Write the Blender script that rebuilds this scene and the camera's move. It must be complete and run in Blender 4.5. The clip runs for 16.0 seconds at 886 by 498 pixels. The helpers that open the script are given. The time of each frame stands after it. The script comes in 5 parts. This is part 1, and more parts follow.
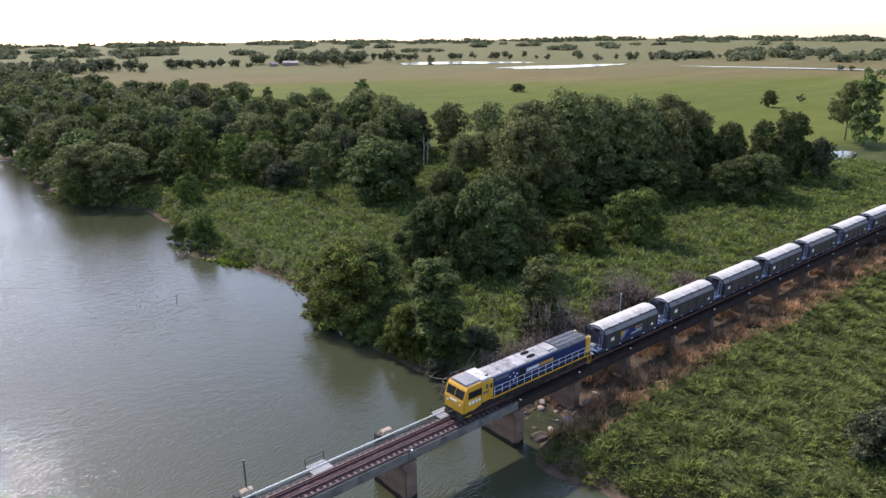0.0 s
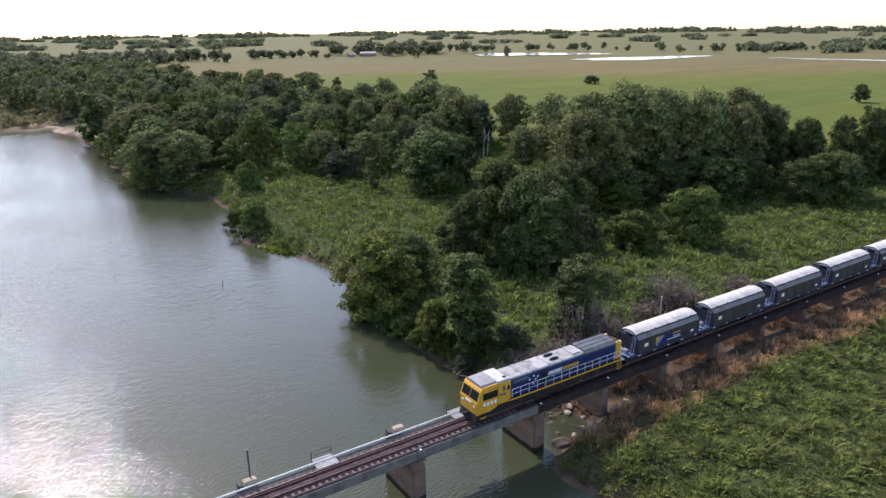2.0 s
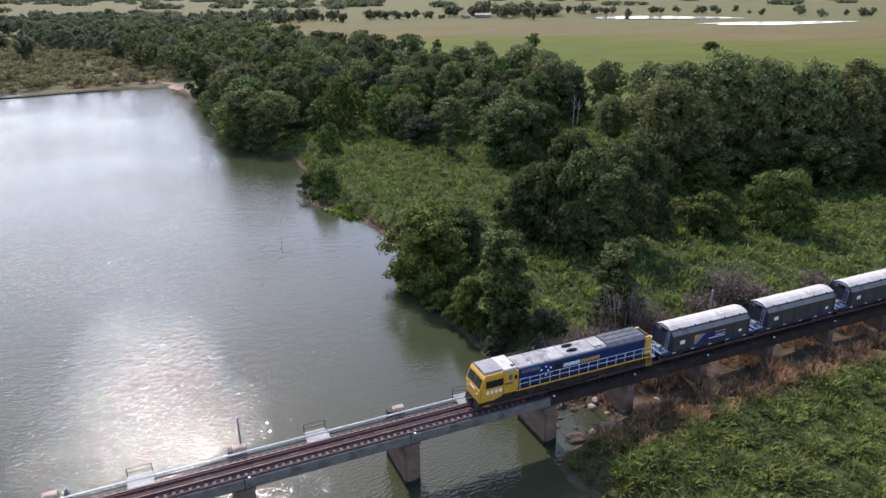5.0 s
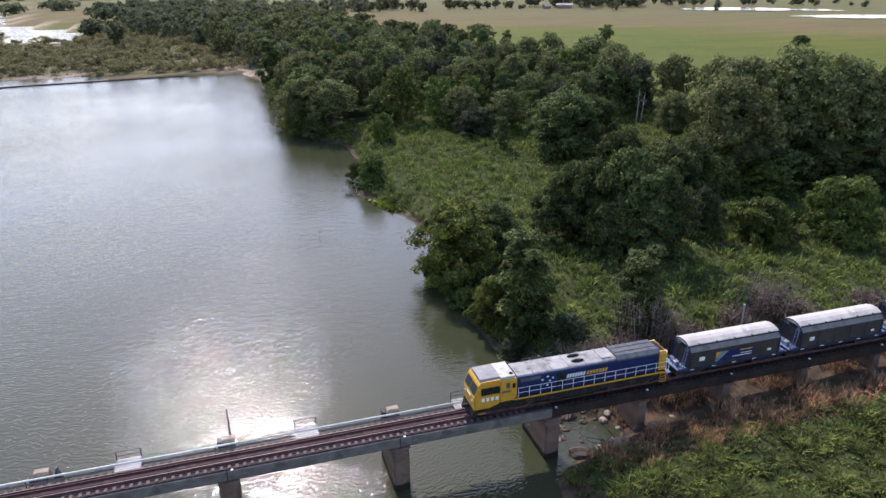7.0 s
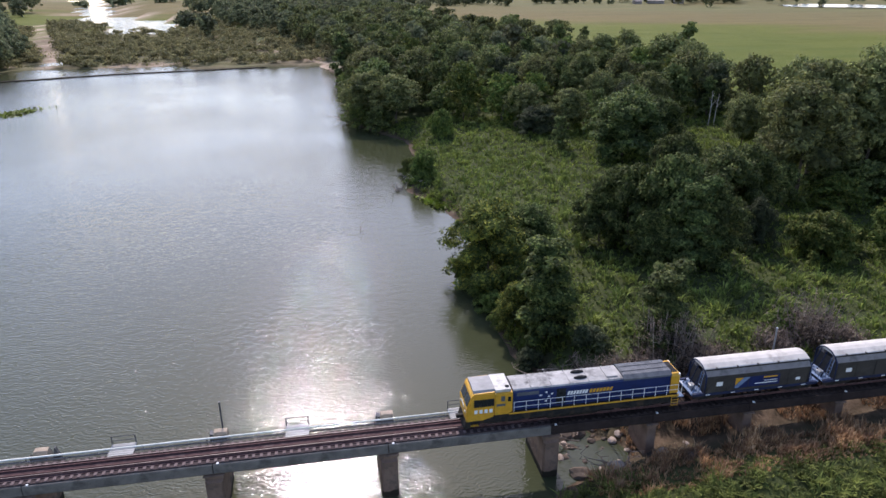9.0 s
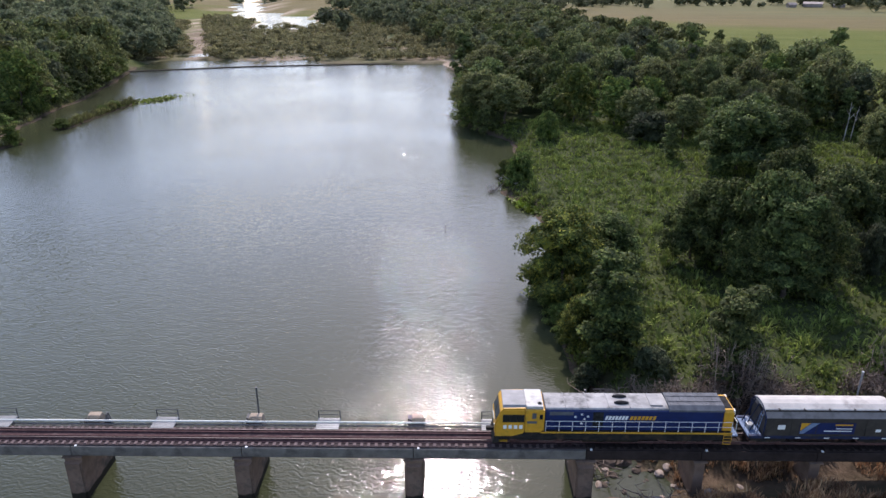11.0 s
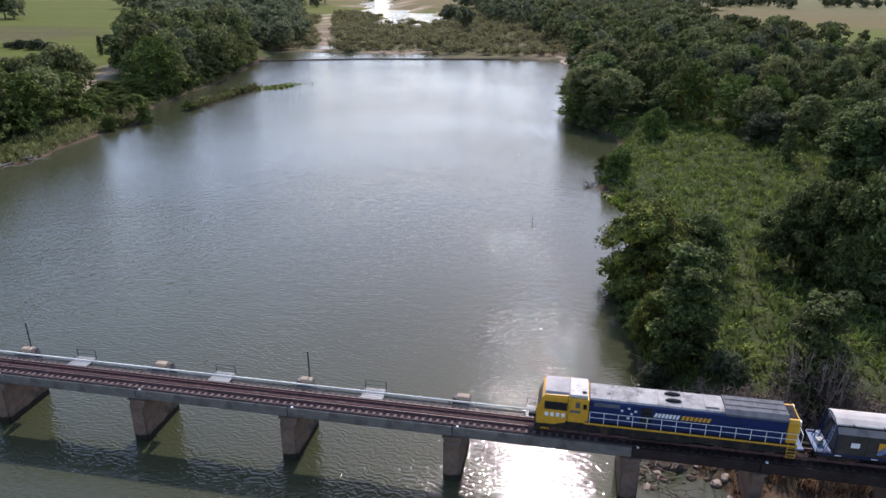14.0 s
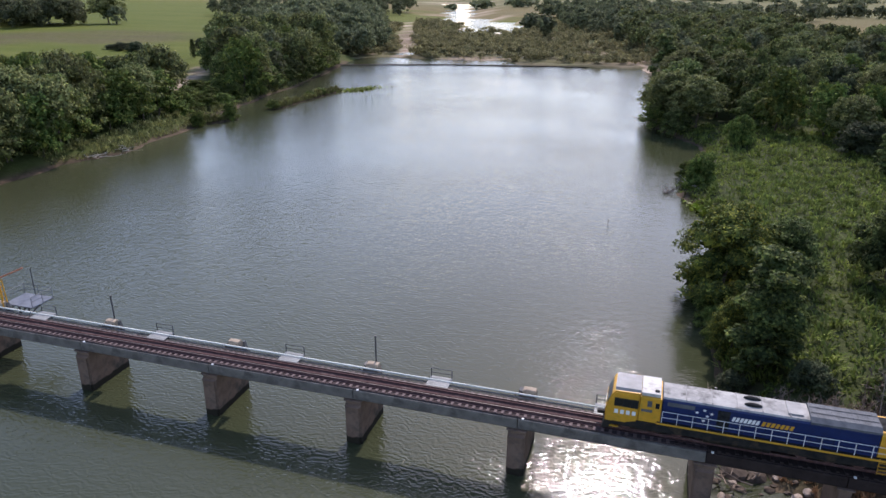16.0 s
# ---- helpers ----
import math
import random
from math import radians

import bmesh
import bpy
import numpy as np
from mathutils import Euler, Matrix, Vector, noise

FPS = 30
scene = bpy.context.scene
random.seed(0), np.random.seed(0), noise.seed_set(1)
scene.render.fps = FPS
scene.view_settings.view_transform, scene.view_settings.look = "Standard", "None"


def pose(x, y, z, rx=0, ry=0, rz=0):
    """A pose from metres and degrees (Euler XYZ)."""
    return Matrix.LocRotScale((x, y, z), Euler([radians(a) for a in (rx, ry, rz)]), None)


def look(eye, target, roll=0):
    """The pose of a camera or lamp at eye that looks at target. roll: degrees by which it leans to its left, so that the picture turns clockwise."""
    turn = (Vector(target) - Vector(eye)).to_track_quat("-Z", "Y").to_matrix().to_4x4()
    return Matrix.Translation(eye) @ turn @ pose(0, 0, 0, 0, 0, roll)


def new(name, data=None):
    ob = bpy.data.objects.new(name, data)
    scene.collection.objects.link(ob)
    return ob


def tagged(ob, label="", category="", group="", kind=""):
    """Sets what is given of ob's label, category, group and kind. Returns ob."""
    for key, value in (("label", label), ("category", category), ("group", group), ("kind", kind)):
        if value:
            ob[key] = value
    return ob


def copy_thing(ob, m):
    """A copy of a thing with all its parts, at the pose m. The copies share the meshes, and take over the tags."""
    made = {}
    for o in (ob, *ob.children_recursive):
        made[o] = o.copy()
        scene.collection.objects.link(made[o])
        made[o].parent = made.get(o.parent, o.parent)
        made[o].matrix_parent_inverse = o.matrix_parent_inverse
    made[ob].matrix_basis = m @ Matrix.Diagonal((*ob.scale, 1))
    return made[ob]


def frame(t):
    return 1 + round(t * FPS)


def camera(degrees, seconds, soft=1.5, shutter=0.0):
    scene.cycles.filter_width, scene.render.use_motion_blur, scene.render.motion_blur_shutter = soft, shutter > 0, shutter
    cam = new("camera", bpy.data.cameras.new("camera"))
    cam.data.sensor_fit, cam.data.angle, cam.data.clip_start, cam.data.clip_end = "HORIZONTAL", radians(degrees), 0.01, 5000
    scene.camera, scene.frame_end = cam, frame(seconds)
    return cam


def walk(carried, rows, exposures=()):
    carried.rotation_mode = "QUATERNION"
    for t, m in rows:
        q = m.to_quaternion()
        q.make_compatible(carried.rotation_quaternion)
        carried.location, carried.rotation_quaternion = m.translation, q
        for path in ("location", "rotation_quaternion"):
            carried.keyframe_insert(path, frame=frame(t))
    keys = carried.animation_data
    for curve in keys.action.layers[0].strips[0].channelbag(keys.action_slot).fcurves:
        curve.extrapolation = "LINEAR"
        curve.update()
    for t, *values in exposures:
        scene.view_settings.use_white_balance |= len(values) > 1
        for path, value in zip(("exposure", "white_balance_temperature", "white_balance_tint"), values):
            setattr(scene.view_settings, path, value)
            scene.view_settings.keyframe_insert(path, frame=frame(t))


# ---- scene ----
cam = camera(64.4, 16.0)

PATH = [
    (0, (-28.337, -40.262, 36.04), (-27.121, -38.789, 35.447), -0.6),
    (0.5, (-27.336, -40.687, 35.97), (-26.152, -39.19, 35.374), -0.7),
    (1, (-26.202, -40.995, 35.904), (-25.062, -39.466, 35.304), -0.7),
    (1.5, (-24.99, -41.335, 35.843), (-23.899, -39.772, 35.237), -0.7),
    (2, (-23.71, -41.676, 35.82), (-22.668, -40.083, 35.207), -0.7),
    (2.5, (-22.379, -41.954, 35.871), (-21.387, -40.334, 35.246), -0.6),
    (3, (-21.162, -42.294, 35.877), (-20.218, -40.651, 35.236), -0.6),
    (3.5, (-19.9, -42.571, 35.912), (-19.003, -40.91, 35.253), -0.6),
    (4, (-18.442, -42.71, 35.877), (-17.592, -41.031, 35.201), -0.6),
    (6.5, (-11.002, -43.364, 36.104), (-10.404, -41.6, 35.374), -0.4),
    (7, (-9.502, -43.34, 36.022), (-8.955, -41.56, 35.294), -0.4),
    (7.5, (-7.914, -43.293, 36.009), (-7.421, -41.497, 35.28), -0.4),
    (8, (-6.352, -43.319, 36.05), (-5.915, -41.51, 35.316), -0.3),
    (8.5, (-4.918, -43.32, 36.164), (-4.536, -41.501, 35.425), -0.2),
    (9, (-3.329, -43.223, 36.202), (-3.006, -41.394, 35.461), -0.3),
    (9.5, (-1.734, -43.033, 36.164), (-1.487, -41.192, 35.423), -0.3),
    (10, (-0.261, -42.825, 36.17), (-0.127, -40.972, 35.429), -0.2),
    (12.5, (6.27, -41.782, 35.348), (6.108, -39.931, 34.608), -0.0),
    (13, (6.904, -41.723, 35.06), (6.685, -39.878, 34.319), 0.0),
    (13.5, (7.007, -41.75, 34.593), (6.725, -39.914, 33.853), 0.1),
    (14, (7.015, -41.819, 34.109), (6.667, -39.994, 33.369), 0.1),
    (14.5, (6.968, -41.857, 33.596), (6.557, -40.045, 32.857), 0.2),
    (15, (6.915, -41.908, 33.124), (6.45, -40.106, 32.392), 0.2),
    (15.5, (7.009, -41.93, 32.772), (6.491, -40.138, 32.049), 0.2),
    (16, (7.015, -41.851, 32.403), (6.468, -40.065, 31.689), 0.2),
]
walk(cam, [(t, look(e, g, r)) for t, e, g, r in PATH], exposures=[(0.0, 1.20, 6480, 22), (4.0, 1.14, 6480, 22), (9.0, 1.0, 6480, 22), (16.0, 0.88, 6480, 22)])

# ---- light ----
SUN_EL, SUN_AZ = radians(44), radians(0.8)          # the sun stands upstream, almost in line with the river
world = bpy.data.worlds.new("world")
scene.world = world
world.use_nodes = True
wn = world.node_tree
sky = wn.nodes.new("ShaderNodeTexSky")
sky.sky_type, sky.sun_disc = 'NISHITA', False
sky.sun_elevation, sky.sun_rotation = SUN_EL, -SUN_AZ
sky.altitude, sky.air_density, sky.dust_density, sky.ozone_density = 20, 1.0, 0.9, 1.0
bg = wn.nodes["Background"]
bg.inputs["Strength"].default_value = 0.15
wn.links.new(sky.outputs["Color"], bg.inputs["Color"])

sun = new("sun", bpy.data.lights.new("sun", 'SUN'))
sun.data.energy, sun.data.angle, sun.data.color = 2.6, radians(1.4), (1.0, 0.96, 0.90)
sun.matrix_world = look((-math.sin(SUN_AZ) * math.cos(SUN_EL) * 500, math.cos(SUN_AZ) * math.cos(SUN_EL) * 500, math.sin(SUN_EL) * 500), (0, 0, 0))

# ---- materials ----
def mat(name):
    m = bpy.data.materials.new(name)
    m.use_nodes = True
    return m, m.node_tree, m.node_tree.nodes["Principled BSDF"]


def node(tree, kind, **vals):
    n = tree.nodes.new(kind)
    for k, v in vals.items():
        n.inputs[k.replace("_", " ")].default_value = v
    return n


def ramp(tree, src, stops):
    r = tree.nodes.new("ShaderNodeValToRGB")
    el = r.color_ramp.elements
    while len(el) < len(stops):
        el.new(0.5)
    for e, (p, c) in zip(el, stops):
        e.position, e.color = p, (*c, 1)
    tree.links.new(src, r.inputs["Fac"])
    return r.outputs["Color"]


def mix(tree, fac, a, b, blend='MIX'):
    m = tree.nodes.new("ShaderNodeMix")
    m.data_type, m.blend_type = 'RGBA', blend
    for i, v in ((0, fac), (6, a), (7, b)):
        if isinstance(v, (int, float)):
            m.inputs[i].default_value = v
        elif isinstance(v, tuple):
            m.inputs[i].default_value = (*v, 1)
        else:
            tree.links.new(v, m.inputs[i])
    return m.outputs[2]


def noise_of(tree, scale, detail=4.0, rough=0.55, stretch=None, kind="Object"):
    tc = tree.nodes.new("ShaderNodeTexCoord")
    src = tc.outputs[kind]
    if stretch:
        mp = tree.nodes.new("ShaderNodeMapping")
        mp.inputs["Scale"].default_value = stretch
        tree.links.new(src, mp.inputs["Vector"])
        src = mp.outputs["Vector"]
    n = node(tree, "ShaderNodeTexNoise", Scale=scale, Detail=detail, Roughness=rough)
    tree.links.new(src, n.inputs["Vector"])
    return n.outputs["Fac"]


def bump(tree, bsdf, src, strength, distance):
    b = node(tree, "ShaderNodeBump", Strength=strength, Distance=distance)
    tree.links.new(src, b.inputs["Height"])
    tree.links.new(b.outputs["Normal"], bsdf.inputs["Normal"])
    return b


def total(tree, pairs):
    """Sum of sources, each times its height in metres."""
    out = None
    for src, k in pairs:
        m = tree.nodes.new("ShaderNodeMath")
        m.operation = 'MULTIPLY_ADD'
        tree.links.new(src, m.inputs[0])
        m.inputs[1].default_value = k
        if out is None:
            m.inputs[2].default_value = 0.0
        else:
            tree.links.new(out, m.inputs[2])
        out = m.outputs[0]
    return out


def worn(name, dark, light, scale=3.0, rough=0.7, metal=0.0, grain=40.0, relief=0.004, stain=None, stain_scale=0.8):
    """Painted, concrete or metal surface: patches, fine grain and stains."""
    m, t, b = mat(name)
    c = ramp(t, noise_of(t, scale), [(0.32, dark), (0.7, light)])
    c = mix(t, 0.25, c, ramp(t, noise_of(t, grain, 2.0), [(0.3, dark), (0.7, light)]))
    if stain:
        f = ramp(t, noise_of(t, stain_scale, 5.0, 0.65), [(0.5, (0, 0, 0)), (0.68, (1, 1, 1))])
        c = mix(t, f, c, stain)
    t.links.new(c, b.inputs["Base Color"])
    b.inputs["Roughness"].default_value, b.inputs["Metallic"].default_value = rough, metal
    b.inputs["Specular IOR Level"].default_value = 0.3 if rough < 0.65 else 0.1
    bump(t, b, noise_of(t, grain, 3.0), 0.4, relief)
    return m


def leafy(name, dark, light, tip, gloss=0.8, through_light=0.22):
    """Foliage: each leaf and each plant a little different, with clump light and shade painted in."""
    m, t, b = mat(name)
    geo = t.nodes.new("ShaderNodeNewGeometry")
    info = t.nodes.new("ShaderNodeObjectInfo")
    c = ramp(t, geo.outputs["Random Per Island"], [(0.0, dark), (0.6, light), (1.0, tip)])
    hs = node(t, "ShaderNodeHueSaturation")
    for out, lo, hi in (("Hue", 0.488, 0.512), ("Value", 0.72, 1.25)):
        mr = node(t, "ShaderNodeMapRange", To_Min=lo, To_Max=hi)
        t.links.new(info.outputs["Random"], mr.inputs["Value"])
        t.links.new(mr.outputs["Result"], hs.inputs[out])
    t.links.new(c, hs.inputs["Color"])
    c = hs.outputs["Color"]
    big = ramp(t, noise_of(t, 0.35, 3.0), [(0.36, (0.66, 0.67, 0.66)), (0.64, (1.28, 1.27, 1.12))])
    c = mix(t, 1.0, c, big, 'MULTIPLY')
    # metre-sized tones imitate sunlit clumps and the dark gaps between them
    clump_shading = ramp(t, noise_of(t, 1.1, 2.0), [(0.40, (0.70, 0.70, 0.72)), (0.62, (1.28, 1.29, 1.18))])
    c = mix(t, 1.0, c, clump_shading, 'MULTIPLY')
    t.links.new(c, b.inputs["Base Color"])
    b.inputs["Roughness"].default_value = gloss
    b.inputs["Specular IOR Level"].default_value = 0.12
    tr = t.nodes.new("ShaderNodeBsdfTranslucent")
    t.links.new(c, tr.inputs["Color"])
    ms = t.nodes.new("ShaderNodeMixShader")
    ms.inputs[0].default_value = through_light
    t.links.new(b.outputs[0], ms.inputs[1])
    t.links.new(tr.outputs[0], ms.inputs[2])
    t.links.new(ms.outputs[0], t.nodes["Material Output"].inputs["Surface"])
    return m


M_LEAF_DARK = leafy("dark_leaves", (0.048, 0.067, 0.026), (0.10, 0.13, 0.046), (0.205, 0.222, 0.082))
M_LEAF_GUM = leafy("gum_leaves", (0.082, 0.096, 0.042), (0.146, 0.16, 0.068), (0.26, 0.262, 0.10))
M_LEAF_BRIGHT = leafy("bright_leaves", (0.052, 0.083, 0.022), (0.11, 0.15, 0.04), (0.215, 0.228, 0.06))
M_LEAF_VINE = leafy("creeper_leaves", (0.034, 0.05, 0.018), (0.066, 0.092, 0.03), (0.17, 0.19, 0.052))
M_LEAF_YELLOW = leafy("yellowing_leaves", (0.046, 0.064, 0.02), (0.10, 0.122, 0.034), (0.27, 0.25, 0.045))
M_LEAF_GREY = leafy("grey_leaves", (0.04, 0.052, 0.03), (0.075, 0.092, 0.05), (0.12, 0.13, 0.075))
# distance haze painted into the foliage: paler and greyer than the near leaves
M_LEAF_HAZED = leafy("haze_paled_leaves", (0.092, 0.106, 0.062), (0.14, 0.155, 0.092), (0.19, 0.20, 0.12), 0.8, 0.35)
M_LEAF_DEEP = leafy("glossy_dark_leaves", (0.036, 0.052, 0.02), (0.074, 0.10, 0.036), (0.17, 0.188, 0.068))
M_GRASS = leafy("rank_grass", (0.085, 0.118, 0.029), (0.15, 0.195, 0.048), (0.235, 0.272, 0.08), 0.7, 0.38)
M_GRASS_NEAR = leafy("lush_grass", (0.074, 0.09, 0.026), (0.13, 0.15, 0.042), (0.197, 0.213, 0.068), 0.7, 0.32)
M_DRY = leafy("dry_grass", (0.27, 0.15, 0.09), (0.45, 0.275, 0.165), (0.62, 0.44, 0.28), 0.8, 0.35)
M_REED = leafy("shore_reeds", (0.12, 0.125, 0.055), (0.19, 0.195, 0.08), (0.26, 0.26, 0.115), 0.6, 0.25)
M_SCRUB = leafy("island_scrub", (0.15, 0.145, 0.075), (0.23, 0.215, 0.115), (0.31, 0.285, 0.155), 0.8, 0.4)
M_VINE = leafy("dead_vines", (0.065, 0.05, 0.045), (0.12, 0.093, 0.08), (0.20, 0.16, 0.135), 0.8, 0.1)
M_WEED = leafy("water_weed", (0.09, 0.13, 0.015), (0.15, 0.21, 0.025), (0.2, 0.26, 0.04), 0.5, 0.2)
M_BARK = worn("bark", (0.06, 0.046, 0.034), (0.16, 0.13, 0.10), 2.0, 0.9, 0, 25, 0.02)
M_PALEBARK = worn("pale_bark", (0.3, 0.27, 0.22), (0.55, 0.51, 0.45), 2.0, 0.85, 0, 25, 0.01)
M_CONC = worn("pier_concrete", (0.115, 0.076, 0.055), (0.22, 0.15, 0.112), 0.9, 0.9, 0, 30, 0.006, (0.07, 0.06, 0.05), 0.6)
ct, cb_ = M_CONC.node_tree, M_CONC.node_tree.nodes["Principled BSDF"]
was = cb_.inputs["Base Color"].links[0].from_socket
sp = ct.nodes.new("ShaderNodeSeparateXYZ")
ct.links.new(ct.nodes.new("ShaderNodeTexCoord").outputs["Object"], sp.inputs[0])
tide = total(ct, ((sp.outputs["Z"], 1.0), (noise_of(ct, 1.6, 4.0), -0.5)))
slime = ramp(ct, tide, [(0.22, (1, 1, 1)), (0.36, (0, 0, 0))])
ct.links.new(mix(ct, slime, was, (0.024, 0.021, 0.015)), cb_.inputs["Base Color"])
M_GIRDER = worn("girder_concrete", (0.11, 0.10, 0.088), (0.195, 0.178, 0.158), 1.2, 0.9, 0, 30, 0.005, (0.085, 0.077, 0.068), 0.9)
M_STUB = worn("weathered_concrete", (0.26, 0.20, 0.145), (0.42, 0.345, 0.26), 1.4, 0.9, 0, 26, 0.008, (0.10, 0.08, 0.06), 1.1)
M_SLEEPER = worn("sleeper_timber", (0.085, 0.063, 0.06), (0.19, 0.145, 0.138), 2.4, 0.9, 0, 30, 0.006)
M_RAIL = worn("rusty_rail", (0.065, 0.034, 0.032), (0.14, 0.078, 0.072), 4.0, 0.8, 0.0, 50, 0.002)
M_RUNNING = worn("rail_head", (0.10, 0.075, 0.068), (0.20, 0.16, 0.15), 6.0, 0.55, 0.3, 60, 0.0005)
M_PIPE = worn("galvanised_pipe", (0.60, 0.61, 0.53), (0.78, 0.78, 0.69), 1.2, 0.6, 0.0, 30, 0.001)
M_STEEL = worn("galvanised_steel", (0.28, 0.29, 0.29), (0.48, 0.49, 0.49), 2.0, 0.5, 0.5, 40, 0.001)
M_MESH = worn("walkway_steel", (0.095, 0.085, 0.076), (0.18, 0.165, 0.148), 3.0, 0.8, 0.0, 40, 0.002)
M_PANEL = worn("refuge_panel", (0.19, 0.192, 0.182), (0.28, 0.28, 0.268), 1.6, 0.7, 0.0, 30, 0.001)
M_POLE = worn("dark_pole_paint", (0.05, 0.05, 0.052), (0.10, 0.10, 0.10), 2.0, 0.6, 0.2, 40, 0.001)
M_SLAB = worn("pale_rock", (0.24, 0.19, 0.155), (0.42, 0.35, 0.29), 1.3, 0.9, 0, 16, 0.02, (0.12, 0.09, 0.07), 1.0)
M_ROCK = worn("river_rock", (0.06, 0.046, 0.036), (0.16, 0.125, 0.098), 1.1, 0.9, 0, 14, 0.03, (0.06, 0.05, 0.04), 0.7)
M_YELLOW = worn("yellow_paint", (0.52, 0.265, 0.022), (0.64, 0.335, 0.034), 1.5, 0.42, 0, 30, 0.0008, (0.42, 0.25, 0.03), 1.6)
M_BLUE = worn("blue_paint", (0.008, 0.017, 0.072), (0.013, 0.028, 0.11), 1.2, 0.4, 0, 30, 0.0008, (0.012, 0.02, 0.07), 1.3)
M_ROOF = worn("loco_roof", (0.23, 0.225, 0.215), (0.42, 0.41, 0.39), 1.2, 0.7, 0.0, 25, 0.002, (0.07, 0.068, 0.065), 0.7)
M_CABROOF = worn("cab_roof", (0.17, 0.17, 0.17), (0.27, 0.27, 0.27), 1.5, 0.6, 0.0, 25, 0.001)
M_WHITE = worn("white_paint", (0.66, 0.66, 0.64), (0.80, 0.80, 0.78), 1.5, 0.5, 0, 25, 0.001)
M_RAD = worn("radiator_screen", (0.075, 0.08, 0.088), (0.15, 0.157, 0.168), 2.0, 0.7, 0.1, 40, 0.003)
M_BLACK = worn("underframe_black", (0.012, 0.012, 0.013), (0.035, 0.033, 0.03), 2.0, 0.75, 0.1, 30, 0.003, (0.06, 0.045, 0.03), 1.4)
M_SOOT = worn("sooty_metal", (0.01, 0.01, 0.01), (0.04, 0.04, 0.04), 3.0, 0.9)
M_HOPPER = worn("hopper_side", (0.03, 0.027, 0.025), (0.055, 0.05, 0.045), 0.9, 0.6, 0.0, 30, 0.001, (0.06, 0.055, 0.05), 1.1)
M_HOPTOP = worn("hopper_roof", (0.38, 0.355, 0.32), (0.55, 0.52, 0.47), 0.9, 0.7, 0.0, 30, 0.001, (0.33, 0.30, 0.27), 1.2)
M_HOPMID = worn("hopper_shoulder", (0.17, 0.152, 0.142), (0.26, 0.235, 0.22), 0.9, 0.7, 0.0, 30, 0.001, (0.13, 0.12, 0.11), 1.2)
M_FRAMEBLUE = worn("wagon_frame_blue", (0.008, 0.014, 0.04), (0.018, 0.032, 0.085), 1.6, 0.5, 0.1, 30, 0.001, (0.02, 0.02, 0.03), 1.4)
M_PALEBLUE = worn("light_blue_paint", (0.09, 0.14, 0.24), (0.18, 0.25, 0.37), 2.0, 0.5, 0, 30, 0.001)
M_SAND = worn("sand", (0.36, 0.28, 0.21), (0.52, 0.43, 0.34), 0.3, 0.95, 0, 8, 0.02)
M_WEIR = worn("weir_concrete", (0.02, 0.016, 0.013), (0.055, 0.044, 0.036), 0.8, 0.9, 0, 10, 0.02)
M_SHED = worn("shed_iron", (0.16, 0.13, 0.115), (0.30, 0.26, 0.235), 0.2, 0.6, 0.2, 3, 0.01)

M_BAYROOF = worn("cream_roof_paint", (0.40, 0.39, 0.36), (0.54, 0.53, 0.49), 1.4, 0.6, 0, 25, 0.001, (0.30, 0.28, 0.25), 1.5)
M_GLASS, gt, gb = mat("dark_cab_glass")
gb.inputs["Base Color"].default_value = (0.012, 0.014, 0.016, 1)
gb.inputs["Roughness"].default_value = 0.09

# water: murky green, with two sizes of ripples driven by the breeze
M_WATER, t, b = mat("river_water")
c = ramp(t, noise_of(t, 0.02, 3.0), [(0.35, (0.036, 0.042, 0.021)), (0.65, (0.046, 0.051, 0.027))])
t.links.new(c, b.inputs["Base Color"])
b.inputs["IOR"].default_value = 1.33
b.inputs["Roughness"].default_value = 0.04
calm = ramp(t, noise_of(t, 0.018, 3.0), [(0.40, (0.55, 0.55, 0.55)), (0.62, (1, 1, 1))])


def wavelets(tree, turn, length, wander):
    """Long-crested ripples of this wavelength, their crests turned and wandering."""
    tc_ = tree.nodes.new("ShaderNodeTexCoord")
    mp = tree.nodes.new("ShaderNodeMapping")
    mp.inputs["Rotation"].default_value = (0, 0, radians(turn))
    w = node(tree, "ShaderNodeTexWave", Scale=0.314 / length, Distortion=wander, Detail=2.0, Detail_Scale=1.4, Detail_Roughness=0.5)
    w.wave_type, w.bands_direction, w.wave_profile = 'BANDS', 'Y', 'SIN'
    tree.links.new(tc_.outputs["Object"], mp.inputs["Vector"])
    tree.links.new(mp.outputs["Vector"], w.inputs["Vector"])
    return w.outputs["Fac"]


h = total(t, ((wavelets(t, 14, 0.55, 12.0), 0.0150), (wavelets(t, -19, 0.42, 11.0), 0.0115), (noise_of(t, 3.4, 2.0, 0.5, (1.6, 2.0, 1.0)), 0.021), (noise_of(t, 0.5, 2.0, 0.5, (0.6, 1.3, 1.0)), 0.032)))
h = mix(t, 1.0, h, calm, 'MULTIPLY')
sep = t.nodes.new("ShaderNodeSeparateXYZ")       # the lee of the high bank is calmer
t.links.new(t.nodes.new("ShaderNodeTexCoord").outputs["Object"], sep.inputs[0])
lee = node(t, "ShaderNodeMapRange", From_Min=-4.0, From_Max=12.0, To_Min=1.0, To_Max=0.5)
t.links.new(sep.outputs["X"], lee.inputs["Value"])
h = mix(t, 1.0, h, lee.outputs["Result"], 'MULTIPLY')
bump(t, b, h, 1.0, 1.0)

M_POND, t, b = mat("pond_water")
b.inputs["Base Color"].default_value = (0.05, 0.05, 0.045, 1)
b.inputs["Roughness"].default_value = 0.12
b.inputs["IOR"].default_value = 1.33
bump(t, b, noise_of(t, 0.5, 3.0), 0.6, 0.2)

